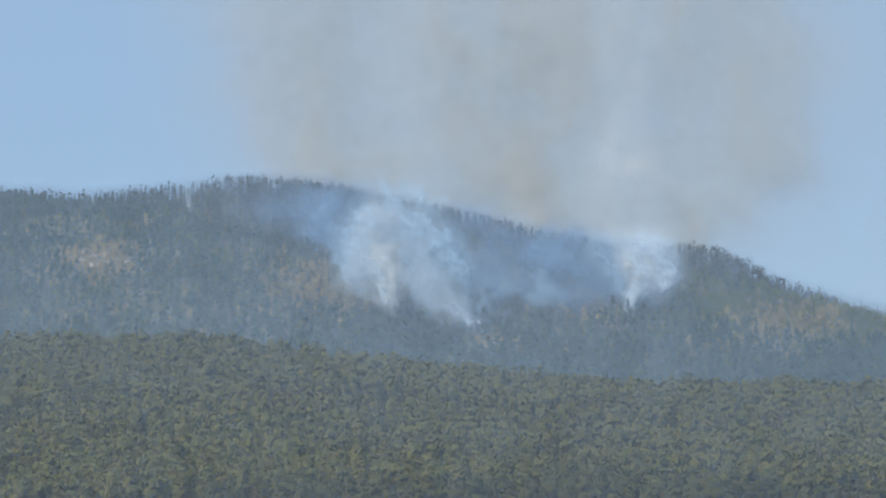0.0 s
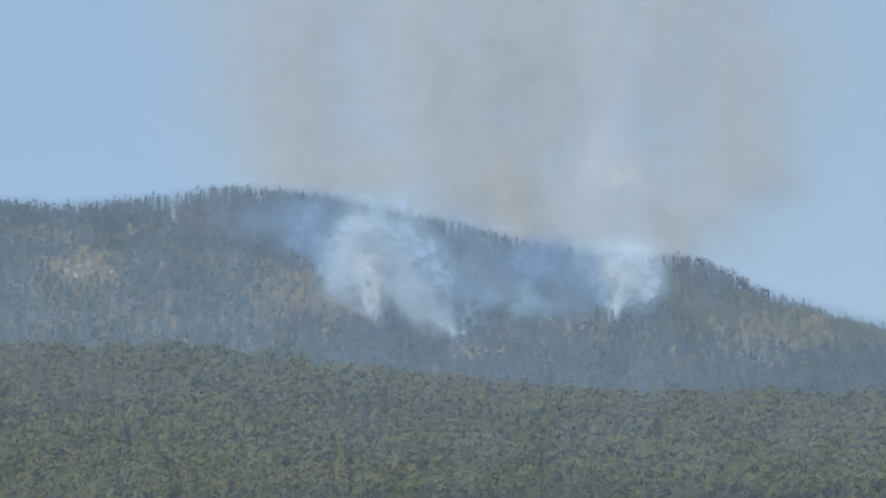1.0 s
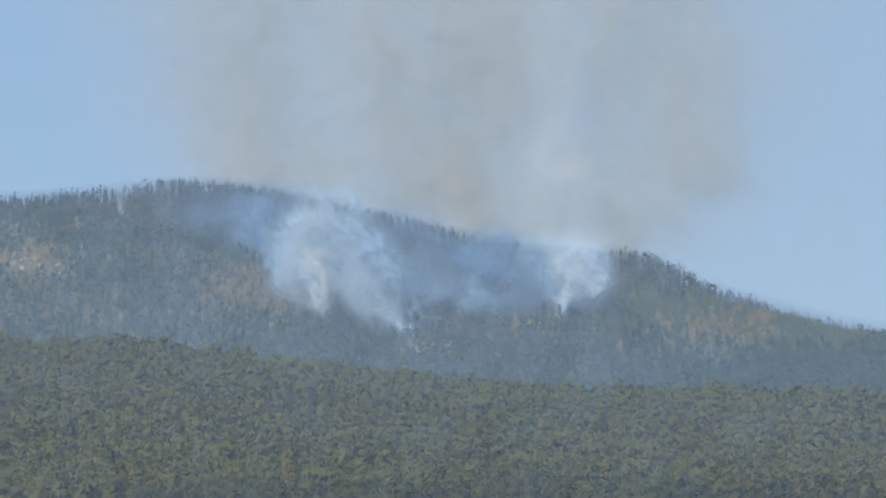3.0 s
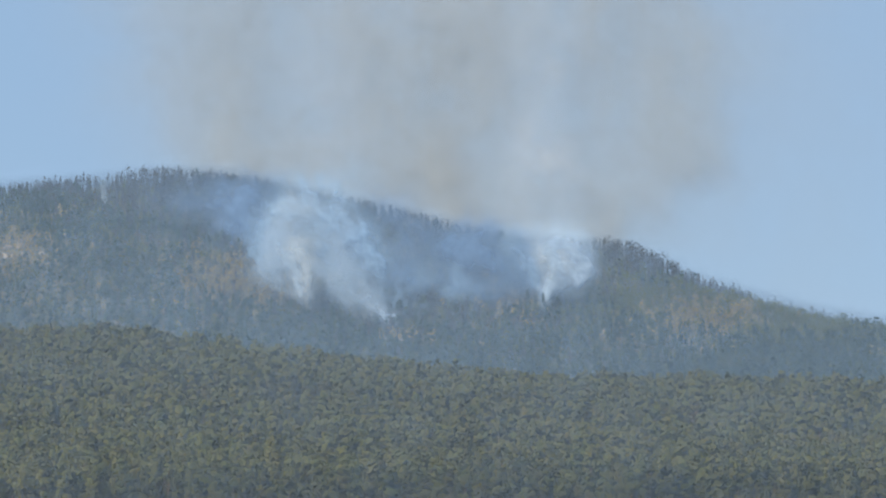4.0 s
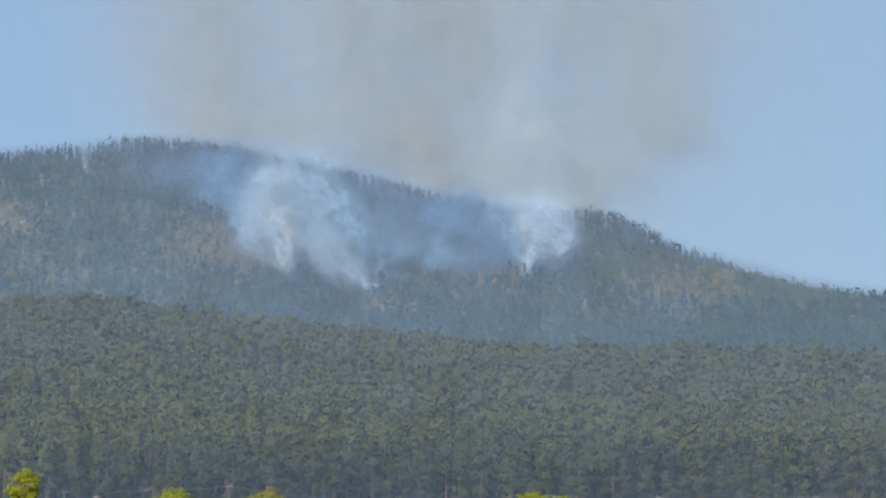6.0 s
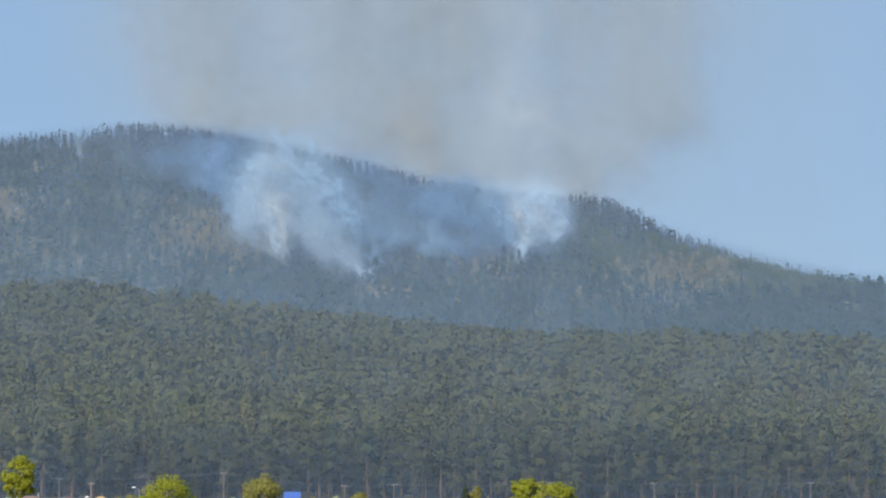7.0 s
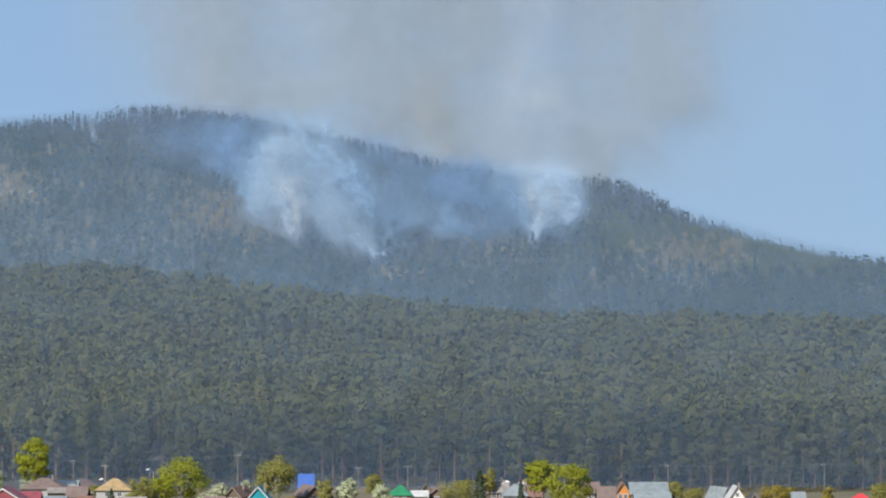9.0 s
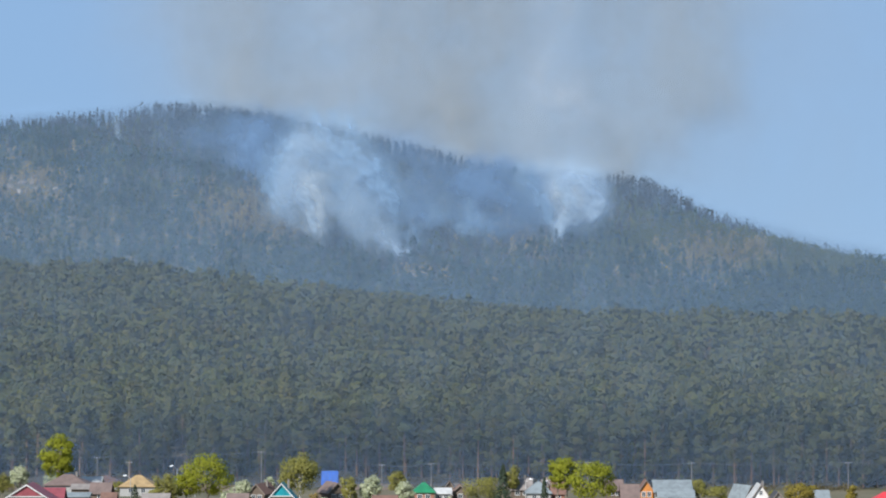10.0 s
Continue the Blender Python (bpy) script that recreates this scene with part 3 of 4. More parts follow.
def all_smoke():
    d_left = place_on_mountain(588, 444)[1] - 10
    d_branch = place_on_mountain(722, 474)[1] - 8
    d_right = place_on_mountain(990, 434)[1] - 36
    d_mid = place_on_mountain(830, 425)[1]
    d_top = place_on_mountain(450, 330)[1]
    smoke("smoke_plume", d_left, [
        [(587, 443, 6, 0.63), (576, 413, 15, 0.765), (562, 373, 22, 0.765), (540, 338, 30, 0.765), (524, 303, 34, 0.54), (538, 263, 36, 0.33), (558, 235, 30, 0.18)],
        [(538, 401, 9, 0.36), (516, 375, 14, 0.54), (500, 338, 16, 0.495), (496, 298, 16, 0.27)]],
        WHITE_SMOKE, "white smoke plume billowing up from the burning slope", layers=2, seed=3, warp=1.6)
    smoke("smoke_puff", d_left - 14, [
        [(572, 421, 11.88, 0.255), (566, 393, 17.82, 0.468), (562, 353, 20.79, 0.51), (546, 325, 23.76, 0.51), (568, 316, 17.82, 0.383)],
        [(536, 265, 29.7, 0.255), (560, 251, 26.73, 0.297)]],
        CREAM_SMOKE, "dense creamy smoke at the plume's core", seed=13, curl=34)
    smoke("smoke_plume", d_branch, [
        [(723, 471, 5, 0.675), (714, 451, 11, 0.81), (688, 428, 20, 0.675), (653, 391, 28, 0.585), (630, 353, 32, 0.54), (614, 313, 38, 0.35), (610, 271, 42, 0.245), (623, 233, 36, 0.084)],
        [(678, 448, 12, 0.225), (638, 413, 22, 0.36), (613, 383, 26, 0.315)]],
        WHITE_SMOKE, "bluish white smoke plume streaming from the slope's foot", layers=2, seed=203)
    smoke("smoke_bank", d_left + 40, [
        [(508, 343, 36, 0.345), (518, 273, 46, 0.517), (558, 235, 46, 0.46), (598, 258, 56, 0.575), (638, 313, 56, 0.575), (688, 373, 46, 0.46), (728, 433, 26, 0.345)],
        [(728, 443, 9, 0.345), (753, 408, 14, 0.345), (780, 383, 16, 0.345), (788, 363, 20, 0.23)],
        [(760, 453, 9, 0.517), (773, 445, 8, 0.345)],
        [(808, 418, 12, 0.287), (838, 391, 22, 0.345), (878, 405, 14, 0.287)],
        [(853, 438, 10, 0.345), (878, 428, 12, 0.287)],
        [(506, 330, 34, 0.5), (512, 290, 40, 0.55), (530, 264, 34, 0.4)],
        [(600, 300, 46, 0.45), (640, 330, 44, 0.4), (668, 366, 34, 0.35)]],
        MILKY_SMOKE, "milky blue smoke spreading above the burning slope", seed=33, warp=1.6, crisp=0.8)
    smoke("smoke_plume", d_right, [
        [(991, 429, 5.52, 0.598), (996, 403, 12.42, 0.898), (1004, 368, 19.32, 0.898), (996, 338, 23.46, 0.848), (976, 305, 27.6, 0.21), (953, 285, 33.12, 0.037)],
        [(1000, 411, 9.66, 0.499), (1026, 387, 23.46, 0.748), (1052, 371, 20.7, 0.748), (1060, 345, 19.32, 0.598), (1038, 325, 30.36, 0.598), (1046, 303, 22.08, 0.105), (1050, 283, 22.08, 0.013)],
        [(1023, 353, 30.36, 0.598), (1006, 323, 30.36, 0.499), (1023, 298, 33.12, 0.032)],
        [(1008, 404, 15, 0.45), (1042, 384, 18, 0.65), (1062, 358, 16, 0.6), (1054, 328, 20, 0.35)]],
        WHITE_SMOKE, "white smoke plume rising beside a wooded spur", layers=2, seed=23, curl=40)
    smoke("smoke_puff", d_right - 14, [
        [(1000, 375, 13, 0.32), (991, 345, 14.3, 0.56), (980, 315, 14.3, 0.24), (963, 298, 15.6, 0.12)],
        [(1030, 361, 18.2, 0.32), (1018, 338, 18.2, 0.24)]],
        CREAM_SMOKE, "dense creamy smoke in the rising plume", seed=73, curl=30)
    smoke("smoke_bank", d_right + 30, [
        [(918, 314, 28.6, 0.402), (948, 339, 37.4, 0.575), (983, 359, 37.4, 0.46), (1028, 344, 44, 0.575), (1038, 304, 37.4, 0.172)],
        [(973, 399, 15.4, 0.517), (953, 374, 24.2, 0.402)]],
        MILKY_SMOKE, "milky blue smoke beside the white plume", seed=53)
    smoke("smoke_bank", d_mid, [
        [(688, 273, 40, 0.35), (758, 303, 46, 0.4), (838, 328, 46, 0.55), (908, 333, 40, 0.6), (963, 358, 40, 0.55)],
        [(658, 353, 50, 0.4), (728, 368, 40, 0.4), (798, 378, 36, 0.45), (898, 393, 34, 0.4), (958, 398, 24, 0.4)],
        [(828, 308, 30, 0.4), (868, 298, 26, 0.35)]],
        BLUE_SMOKE, "thin blue smoke drifting across the burnt slope", step=6.0, seed=43, curl=70)
    smoke("smoke_bank", d_top, [
        [(288, 227, 27.2, 0.15), (368, 232, 28.8, 0.4), (438, 232, 32, 0.55), (508, 242, 32, 0.5), (578, 252, 25.6, 0.3)],
        [(408, 272, 32, 0.4), (448, 297, 36.8, 0.6), (478, 322, 27.2, 0.5)],
        [(468, 257, 35.2, 0.5), (478, 307, 28.8, 0.5)]],
        BLUE_SMOKE, "blue smoke clinging to the mountain top", step=6.0, seed=63, curl=60)
    d_sky = float(ridge_of(600)) + 120
    smoke("smoke_cloud", d_sky, [
        [(508, 243, 50, 0.4), (458, 183, 90, 0.6), (408, 93, 130, 0.55), (368, -27, 150, 0.5), (368, -177, 180, 0.5), (378, -347, 200, 0.5)],
        [(868, 303, 40, 0.5), (838, 243, 70, 0.5), (803, 153, 90, 0.5), (778, 33, 120, 0.5), (768, -117, 150, 0.45), (778, -347, 200, 0.5)],
        [(1088, 313, 60, 0.4), (1128, 243, 90, 0.5), (1188, 153, 100, 0.55), (1218, 43, 110, 0.5), (1208, -77, 140, 0.45), (1138, -247, 180, 0.5)],
        [(598, 243, 110, 0.4), (718, 243, 130, 0.45), (858, 263, 130, 0.5), (998, 283, 120, 0.5), (1098, 303, 90, 0.4)],
        [(598, 93, 240, 0.42), (798, 93, 260, 0.45), (998, 93, 260, 0.42)],
        [(578, -147, 280, 0.45), (798, -147, 300, 0.45), (1018, -147, 300, 0.45)],
        [(1438, 333, 160, 0.12), (1468, 113, 240, 0.15), (1488, -147, 300, 0.15)]],
        GREY_SMOKE, "brownish-grey smoke spreading high above the ridge", step=12.0, layers=2, gap=50.0, bulge=30.0, seed=83, curl=150, dense=0.9, crisp=0.3)
    smoke("smoke_column", d_sky - 70, [
        [(943, 298, 44.2, 0.1), (968, 253, 57.2, 0.16), (976, 193, 52, 0.32), (963, 128, 49.4, 0.32), (983, 63, 57.2, 0.28), (963, -17, 78, 0.2), (938, -127, 117, 0.16)],
        [(1028, 303, 39, 0.1), (1023, 253, 52, 0.12), (998, 183, 57.2, 0.2)],
        [(638, 163, 78, 0.096), (598, 23, 91, 0.12), (613, -127, 117, 0.096)]],
        PALE_SMOKE, "pale smoke column leaning up over the ridge", step=8.0, bulge=20.0, seed=103, curl=90, dense=0.9, crisp=0.5)
    smoke("smoke_wisp", place_on_mountain(212, 262)[1] - 4, [[(216, 262, 2, 0.5), (212, 248, 3, 0.6), (208, 232, 4, 0.4), (206, 214, 6, 0.25)]],
          WHITE_SMOKE, "small white smoke wisp among ridge trees", step=1.5, bulge=3.0, seed=123, curl=10)


all_smoke()


# ---- haze screens: fine slanting blue strips imitate haze at wood's edge and valley ----
# haze painted as strip colour, paler blue for the valley
HAZE_TINT = surface("haze_strip_blue", ((0.074, 0.118, 0.187), (0.08, 0.126, 0.199)), 30.0, 1.0, bump=0.0)
FAR_HAZE_TINT = surface("haze_strip_pale_blue", ((0.142, 0.235, 0.368), (0.152, 0.245, 0.383)), 60.0, 1.0, bump=0.0)


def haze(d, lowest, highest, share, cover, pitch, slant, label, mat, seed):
    """Thread-fine opaque strips side by side, a screen imitating haze. share: what part of the full cover hangs at a
    bearing and height mark.
    """
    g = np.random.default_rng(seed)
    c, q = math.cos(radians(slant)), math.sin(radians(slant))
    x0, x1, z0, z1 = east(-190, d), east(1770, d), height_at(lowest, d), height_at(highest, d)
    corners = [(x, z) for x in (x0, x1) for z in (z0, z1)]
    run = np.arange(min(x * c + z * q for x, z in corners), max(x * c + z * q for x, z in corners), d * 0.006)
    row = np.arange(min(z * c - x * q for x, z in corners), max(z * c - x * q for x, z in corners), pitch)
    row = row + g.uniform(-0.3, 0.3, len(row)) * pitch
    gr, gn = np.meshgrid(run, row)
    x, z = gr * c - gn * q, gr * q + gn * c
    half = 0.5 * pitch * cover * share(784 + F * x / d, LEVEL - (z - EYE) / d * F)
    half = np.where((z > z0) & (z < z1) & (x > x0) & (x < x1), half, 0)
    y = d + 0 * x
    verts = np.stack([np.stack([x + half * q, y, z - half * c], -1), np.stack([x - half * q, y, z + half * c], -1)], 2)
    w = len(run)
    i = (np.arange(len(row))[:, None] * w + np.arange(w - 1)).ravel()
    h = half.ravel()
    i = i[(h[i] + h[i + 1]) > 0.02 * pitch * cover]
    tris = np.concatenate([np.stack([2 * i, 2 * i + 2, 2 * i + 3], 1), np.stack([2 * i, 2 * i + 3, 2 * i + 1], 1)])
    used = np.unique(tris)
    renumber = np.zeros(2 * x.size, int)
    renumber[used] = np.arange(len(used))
    me = mesh_of("haze_screen", verts.reshape(-1, 3)[used], renumber[tris], mats=[mat])
    return tagged(new("haze_screen", me), label, "haze", kind="stuff")


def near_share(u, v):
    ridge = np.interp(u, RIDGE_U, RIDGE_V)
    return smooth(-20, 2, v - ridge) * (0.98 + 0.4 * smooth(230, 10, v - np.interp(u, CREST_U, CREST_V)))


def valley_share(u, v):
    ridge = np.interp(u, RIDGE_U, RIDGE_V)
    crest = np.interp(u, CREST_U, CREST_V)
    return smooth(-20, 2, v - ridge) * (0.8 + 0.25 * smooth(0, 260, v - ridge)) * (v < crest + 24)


haze(734, 860, 170, near_share, 0.28, 0.07, 13, "screen of fine blue strips imitating haze before the pine wood", HAZE_TINT, 301)
haze(1930, 600, 170, valley_share, 0.205, 0.173, 101, "screen of fine blue strips imitating haze in the valley below the mountain", FAR_HAZE_TINT, 302)


# ---- rocks on the mountainside ----
def rock(x, y, z, size, seed, label):
    bm = bmesh.new()
    bmesh.ops.create_icosphere(bm, subdivisions=2, radius=1)
    for vtx in bm.verts:
        n = noise.noise(vtx.co * 1.3 + Vector((seed * 7.1, 0, 0)))
        vtx.co = Vector((vtx.co.x * 1.4, vtx.co.y, vtx.co.z * 0.9)) * size * (1 + 0.55 * n)
    r = part("rock_outcrop", bm, ROCK)
    r.matrix_world = pose(x, y, z + size * 0.2, 0, 0, seed * 50)
    return tagged(r, label, "rock", "crags on the slope")


def crags():
    g = np.random.default_rng(61)
    for k in range(34):
        u, v = 35 + g.normal(0, 30), 326 + g.normal(0, 12)
        if k > 24:
            u, v = 92 + g.normal(0, 4), 352 + g.normal(0, 8)
        if k > 29:
            u, v = 735 + g.normal(0, 12), 490 + g.normal(0, 2)
        x, y, z = place_on_mountain(u, v)
        rock(x, y, z, float(g.uniform(1.5, 4.2)), k, "pale weathered crag bare among the mountain trees")
    # tall spruces standing out before the smoke
    for k, (u, v, h) in enumerate(((690, 452, 21), (572, 432, 19), (612, 447, 20), (625, 452, 17), (560, 425, 17), (958, 428, 24), (985, 436, 25), (1016, 410, 21), (1032, 402, 20), (1046, 398, 19), (1062, 392, 18), (972, 432, 20), (1002, 424, 22), (1024, 405, 18), (1075, 386, 17), (1088, 382, 18), (945, 436, 19), (925, 440, 17), (735, 462, 18), (760, 455, 20))):
        x, y, z = place_on_mountain(u, v + 22)
        h *= 1.12
        t = thing("spruce_tree", pose(x, y, z - 0.3), "tall dark spruce standing before the smoke", "tree", "spruces on the spur")
        bm = bmesh.new()
        tube(bm, (0, 0, 0), (0, 0, h * 0.95), 0.22, 0.03, 6)
        part("trunk", bm, BARK, t)
        tri = spire_crown(g, 160, 0.1, 0.17, 0.05) * h
        c = new("crown", mesh_of("crown", tri.reshape(-1, 3), np.arange(len(tri) * 3).reshape(-1, 3), mats=[SPRUCE]))
        c.parent = t


crags()

# ---- the village ----
def paint(name, c, size=0.8, rough=0.6, metal=0.0, bump=0.15):
    return surface(name, shades(c, 0.78), size, rough, metal, bump)


def sheet_roof(name, c, metal=0.0, rough=0.5, pitch=0.35):
    """Ribbed roofing: seams run down the slope."""
    m, t, out = material(name)
    coord = t.nodes.new("ShaderNodeTexCoord")
    wave = t.nodes.new("ShaderNodeTexWave")
    wave.inputs["Scale"].default_value = 0.31 / pitch
    t.links.new(coord.outputs["Object"], wave.inputs["Vector"])
    stain = noise_at(t, 1.6, 4.0, 0.65)
    colour = ramp(t, stain, [(0.3, tuple(0.68 * v for v in c)), (0.55, c), (0.75, tuple(min(1, 1.18 * v) for v in c))]).outputs[0]
    b = node(t, "ShaderNodeBsdfPrincipled", Roughness=rough, Metallic=metal)
    relief = node(t, "ShaderNodeBump", Strength=0.5, Distance=0.05)
    t.links.new(wave.outputs["Fac"], relief.inputs["Height"])
    t.links.new(relief.outputs[0], b.inputs["Normal"])
    t.links.new(colour, b.inputs["Base Color"])
    t.links.new(b.outputs[0], out.inputs[0])
    return m


ROOFS = {
    "crimson": sheet_roof("crimson_sheet", (0.17, 0.035, 0.045)), "brown": sheet_roof("brown_sheet", (0.122, 0.0864, 0.0756), rough=0.7),
    "rust": sheet_roof("rusty_sheet", (0.125, 0.068, 0.05), rough=0.8), "tan": sheet_roof("tan_sheet", (0.259, 0.18, 0.0864), rough=0.7),
    "slate": sheet_roof("weathered_slate", (0.173, 0.155, 0.144), rough=0.85), "teal": sheet_roof("teal_sheet", (0, 0.173, 0.209)),
    "blue": sheet_roof("bright_blue_sheet", (0.0144, 0.0936, 0.446)), "green": sheet_roof("green_sheet", (0.0144, 0.151, 0.0648)),
    "zinc": sheet_roof("pale_zinc_sheet", (0.165, 0.19, 0.2), 0.1, 0.55), "dark": sheet_roof("dark_sheet", (0.036, 0.0324, 0.0324)),
    "red": sheet_roof("bright_red_sheet", (0.446, 0.0288, 0.036)), "white": sheet_roof("white_sheet", (0.36, 0.36, 0.353)),
}
WALLS = {
    "cream": paint("cream_render", (0.324, 0.288, 0.202)), "white": paint("whitewash", (0.3, 0.3, 0.29)), "grey": paint("grey_boards", (0.173, 0.158, 0.144)),
    "log": surface("dark_logs", ((0.072, 0.054, 0.0396), (0.122, 0.0936, 0.072)), 0.8, 0.9, stretch=(0.216, 0.216, 2.16)), "yellow": paint("yellow_boards", (0.36, 0.317, 0.158)),
    "brick": surface("red_brick", ((0.194, 0.0936, 0.0648), (0.274, 0.144, 0.101)), 0.3, 0.9), "orange": paint("orange_boards", (0.446, 0.173, 0.036)),
    "chalk": paint("fresh_whitewash", (0.62, 0.61, 0.59)),
    "blue": paint("blue_boards", (0.0216, 0.108, 0.432)), "green": paint("faded_boards", (0.216, 0.238, 0.202)),
}
TRIM = paint("white_trim", (0.52, 0.52, 0.51))
WOOD = surface("old_fence_wood", ((0.12, 0.1, 0.085), (0.22, 0.18, 0.15)), 0.5, 0.9)
POLE = surface("pole_wood", ((0.2, 0.17, 0.14), (0.3, 0.26, 0.22)), 0.6, 0.85)
STEEL = surface("galvanised_steel", ((0.45, 0.46, 0.47), (0.6, 0.61, 0.62)), 0.4, 0.45, 0.7)
WIRE = surface("dark_wire", ((0.18, 0.18, 0.19), (0.26, 0.26, 0.27)), 0.4, 0.6)
LAMP_WHITE = paint("lamp_white", (0.8, 0.8, 0.8))


def glass():
    m, t, out = material("window_glass")
    b = node(t, "ShaderNodeBsdfPrincipled", Roughness=0.08)
    b.inputs["Base Color"].default_value = (0.03, 0.04, 0.05, 1)
    t.links.new(b.outputs[0], out.inputs[0])
    return m


GLASS = glass()


def window(parent, x, y, z, w, h):
    bm = bmesh.new()
    for a in ((-w / 2, -w / 2 + 0.12, 0, h), (w / 2 - 0.12, w / 2, 0, h), (-w / 2 + 0.12, w / 2 - 0.12, 0, 0.12), (-w / 2 + 0.12, w / 2 - 0.12, h - 0.12, h), (-0.04, 0.04, 0.12, h - 0.12)):
        box(bm, x + a[0], x + a[1], y - 0.09, y - 0.003, z + a[2], z + a[3])
    frame_ob = part("window", bm, TRIM, parent, "white-framed window")
    bm = bmesh.new()
    for s in (-1, 1):
        a, b = sorted((s * 0.04, s * (w / 2 - 0.12)))
        box(bm, x + a, x + b, y - 0.05, y - 0.004, z + 0.12, z + h - 0.12)
    part("pane", bm, GLASS, frame_ob, "dark window glass")


def roof_shell(bm, outer, thick):
    """Roof slopes as slabs: each face is drawn out downwards."""
    for face in outer:
        top = [bm.verts.new(p) for p in face]
        low = [bm.verts.new((p[0], p[1], p[2] - thick)) for p in face]
        bm.faces.new(top), bm.faces.new(low[::-1])
        for i in range(len(top)):
            j = (i + 1) % len(top)
            bm.faces.new((top[i], low[i], low[j], top[j]))


def house(u0, u1, v_top, H, shape, roof, wall, label, deep=8.0, roof_part=0.45, turn=0.0, chimney=False, windows=2, category="house", clad=None):
    d = F * (EYE - H) / (v_top - LEVEL)
    w = (u1 - u0) / F * d
    h = thing("house", pose(east((u0 + u1) / 2, d), d + deep / 2, float(land(east((u0 + u1) / 2, d), d)), 0, 0, turn), label, category, "village houses")
    eave = H * (1 - roof_part)
    o, x, y = 0.45, w / 2 - 0.4, deep / 2 - 0.4
    bm = bmesh.new()
    if shape == "gable":        # the gable faces the camera
        prism(bm, [(-x, -0.3), (x, -0.3), (x, eave), (0, H - 0.22), (-x, eave)], -y, y)
        slope = (H - eave) / x
        a = x + o
        outer = [[(-a, -y - o, eave - o * slope), (0, -y - o, H), (0, y + o, H), (-a, y + o, eave - o * slope)],
                 [(0, -y - o, H), (a, -y - o, eave - o * slope), (a, y + o, eave - o * slope), (0, y + o, H)]]
    elif shape == "side":       # the ridge runs across
        box(bm, -x, x, -y, y, -0.3, eave)
        slope = (H - eave) / y
        a = y + o
        outer = [[(-x - o, -a, eave - o * slope), (x + o, -a, eave - o * slope), (x + o, 0, H), (-x - o, 0, H)],
                 [(-x - o, 0, H), (x + o, 0, H), (x + o, a, eave - o * slope), (-x - o, a, eave - o * slope)]]
    else:                       # hipped
        box(bm, -x, x, -y, y, -0.3, eave)
        a, b, e, r = x + o, y + o, eave - 0.1, max(0.3, x - y * 0.9)
        outer = [[(-a, -b, e), (a, -b, e), (r, 0, H), (-r, 0, H)], [(a, b, e), (-a, b, e), (-r, 0, H), (r, 0, H)],
                 [(a, -b, e), (a, b, e), (r, 0, H)], [(-a, b, e), (-a, -b, e), (-r, 0, H)]]
    part("wall", bm, WALLS[wall], h)
    if shape == "side":
        for s in (-1, 1):
            bm = bmesh.new()
            a = [bm.verts.new((s * x, q, z)) for q, z in ((-y, eave), (y, eave), (0, H - 0.22))]
            b = [bm.verts.new((s * (x - 0.2), q, z)) for q, z in ((-y, eave), (y, eave), (0, H - 0.22))]
            bm.faces.new(a), bm.faces.new(b[::-1])
            for i in range(3):
                bm.faces.new((a[i], a[(i + 1) % 3], b[(i + 1) % 3], b[i]))
            part("gable", bm, WALLS[wall], h)
    bm = bmesh.new()
    roof_shell(bm, outer, 0.16)
    roof_ob = part("roof", bm, ROOFS[roof], h)
    if shape == "gable":
        bm = bmesh.new()
        for s in (-1, 1):
            lo, hi = outer[0][0] if s < 0 else outer[1][1], (0, -y - o, H)
            q = -y - o
            v = [bm.verts.new(p) for p in ((lo[0], q - 0.05, lo[2] + 0.02), (0, q - 0.05, H + 0.02), (0, q - 0.05, H - 0.3), (lo[0], q - 0.05, lo[2] - 0.28))]
            k = [bm.verts.new((p.co.x, q - 0.004, p.co.z)) for p in v]
            bm.faces.new(v), bm.faces.new(k[::-1])
            for i in range(4):
                bm.faces.new((v[i], v[(i + 1) % 4], k[(i + 1) % 4], k[i]))
        part("bargeboard", bm, TRIM if wall in ("cream", "yellow", "white") else WOOD, h)
    if clad:
        bm = bmesh.new()
        k = x * 0.72
        prism(bm, [(-k, eave + (H - eave) * 0.28 - 0.2), (k, eave + (H - eave) * 0.28 - 0.2), (0, H - 0.3)], -y - 0.07, -y - 0.003)
        part("gable_cladding", bm, ROOFS[clad], h, "painted gable boards")
        bm = bmesh.new()
        box(bm, -k, k, -y - 0.5, -y - 0.003, eave + (H - eave) * 0.28 - 0.4, eave + (H - eave) * 0.28 - 0.22)
        part("canopy", bm, TRIM, h)
    if chimney:
        bm = bmesh.new()
        cx, cy = w * 0.18, deep * 0.08
        box(bm, cx - 0.25, cx + 0.25, cy - 0.25, cy + 0.25, eave, H + 0.5)
        box(bm, cx - 0.31, cx + 0.31, cy - 0.31, cy + 0.31, H + 0.5, H + 0.62)
        part("chimney", bm, WALLS["grey"], h, "grey chimney")
    for k in range(windows):
        window(h, -w / 2 + w * (k + 1) / (windows + 1), -y, max(0.8, eave * 0.32), min(1.2, w / (windows + 2)), min(1.4, eave * 0.5))
    if shape == "gable" and H > 5.4 and not clad:
        window(h, 0, -y, eave + (H - eave) * 0.18, 0.9, (H - eave) * 0.36)
    return h


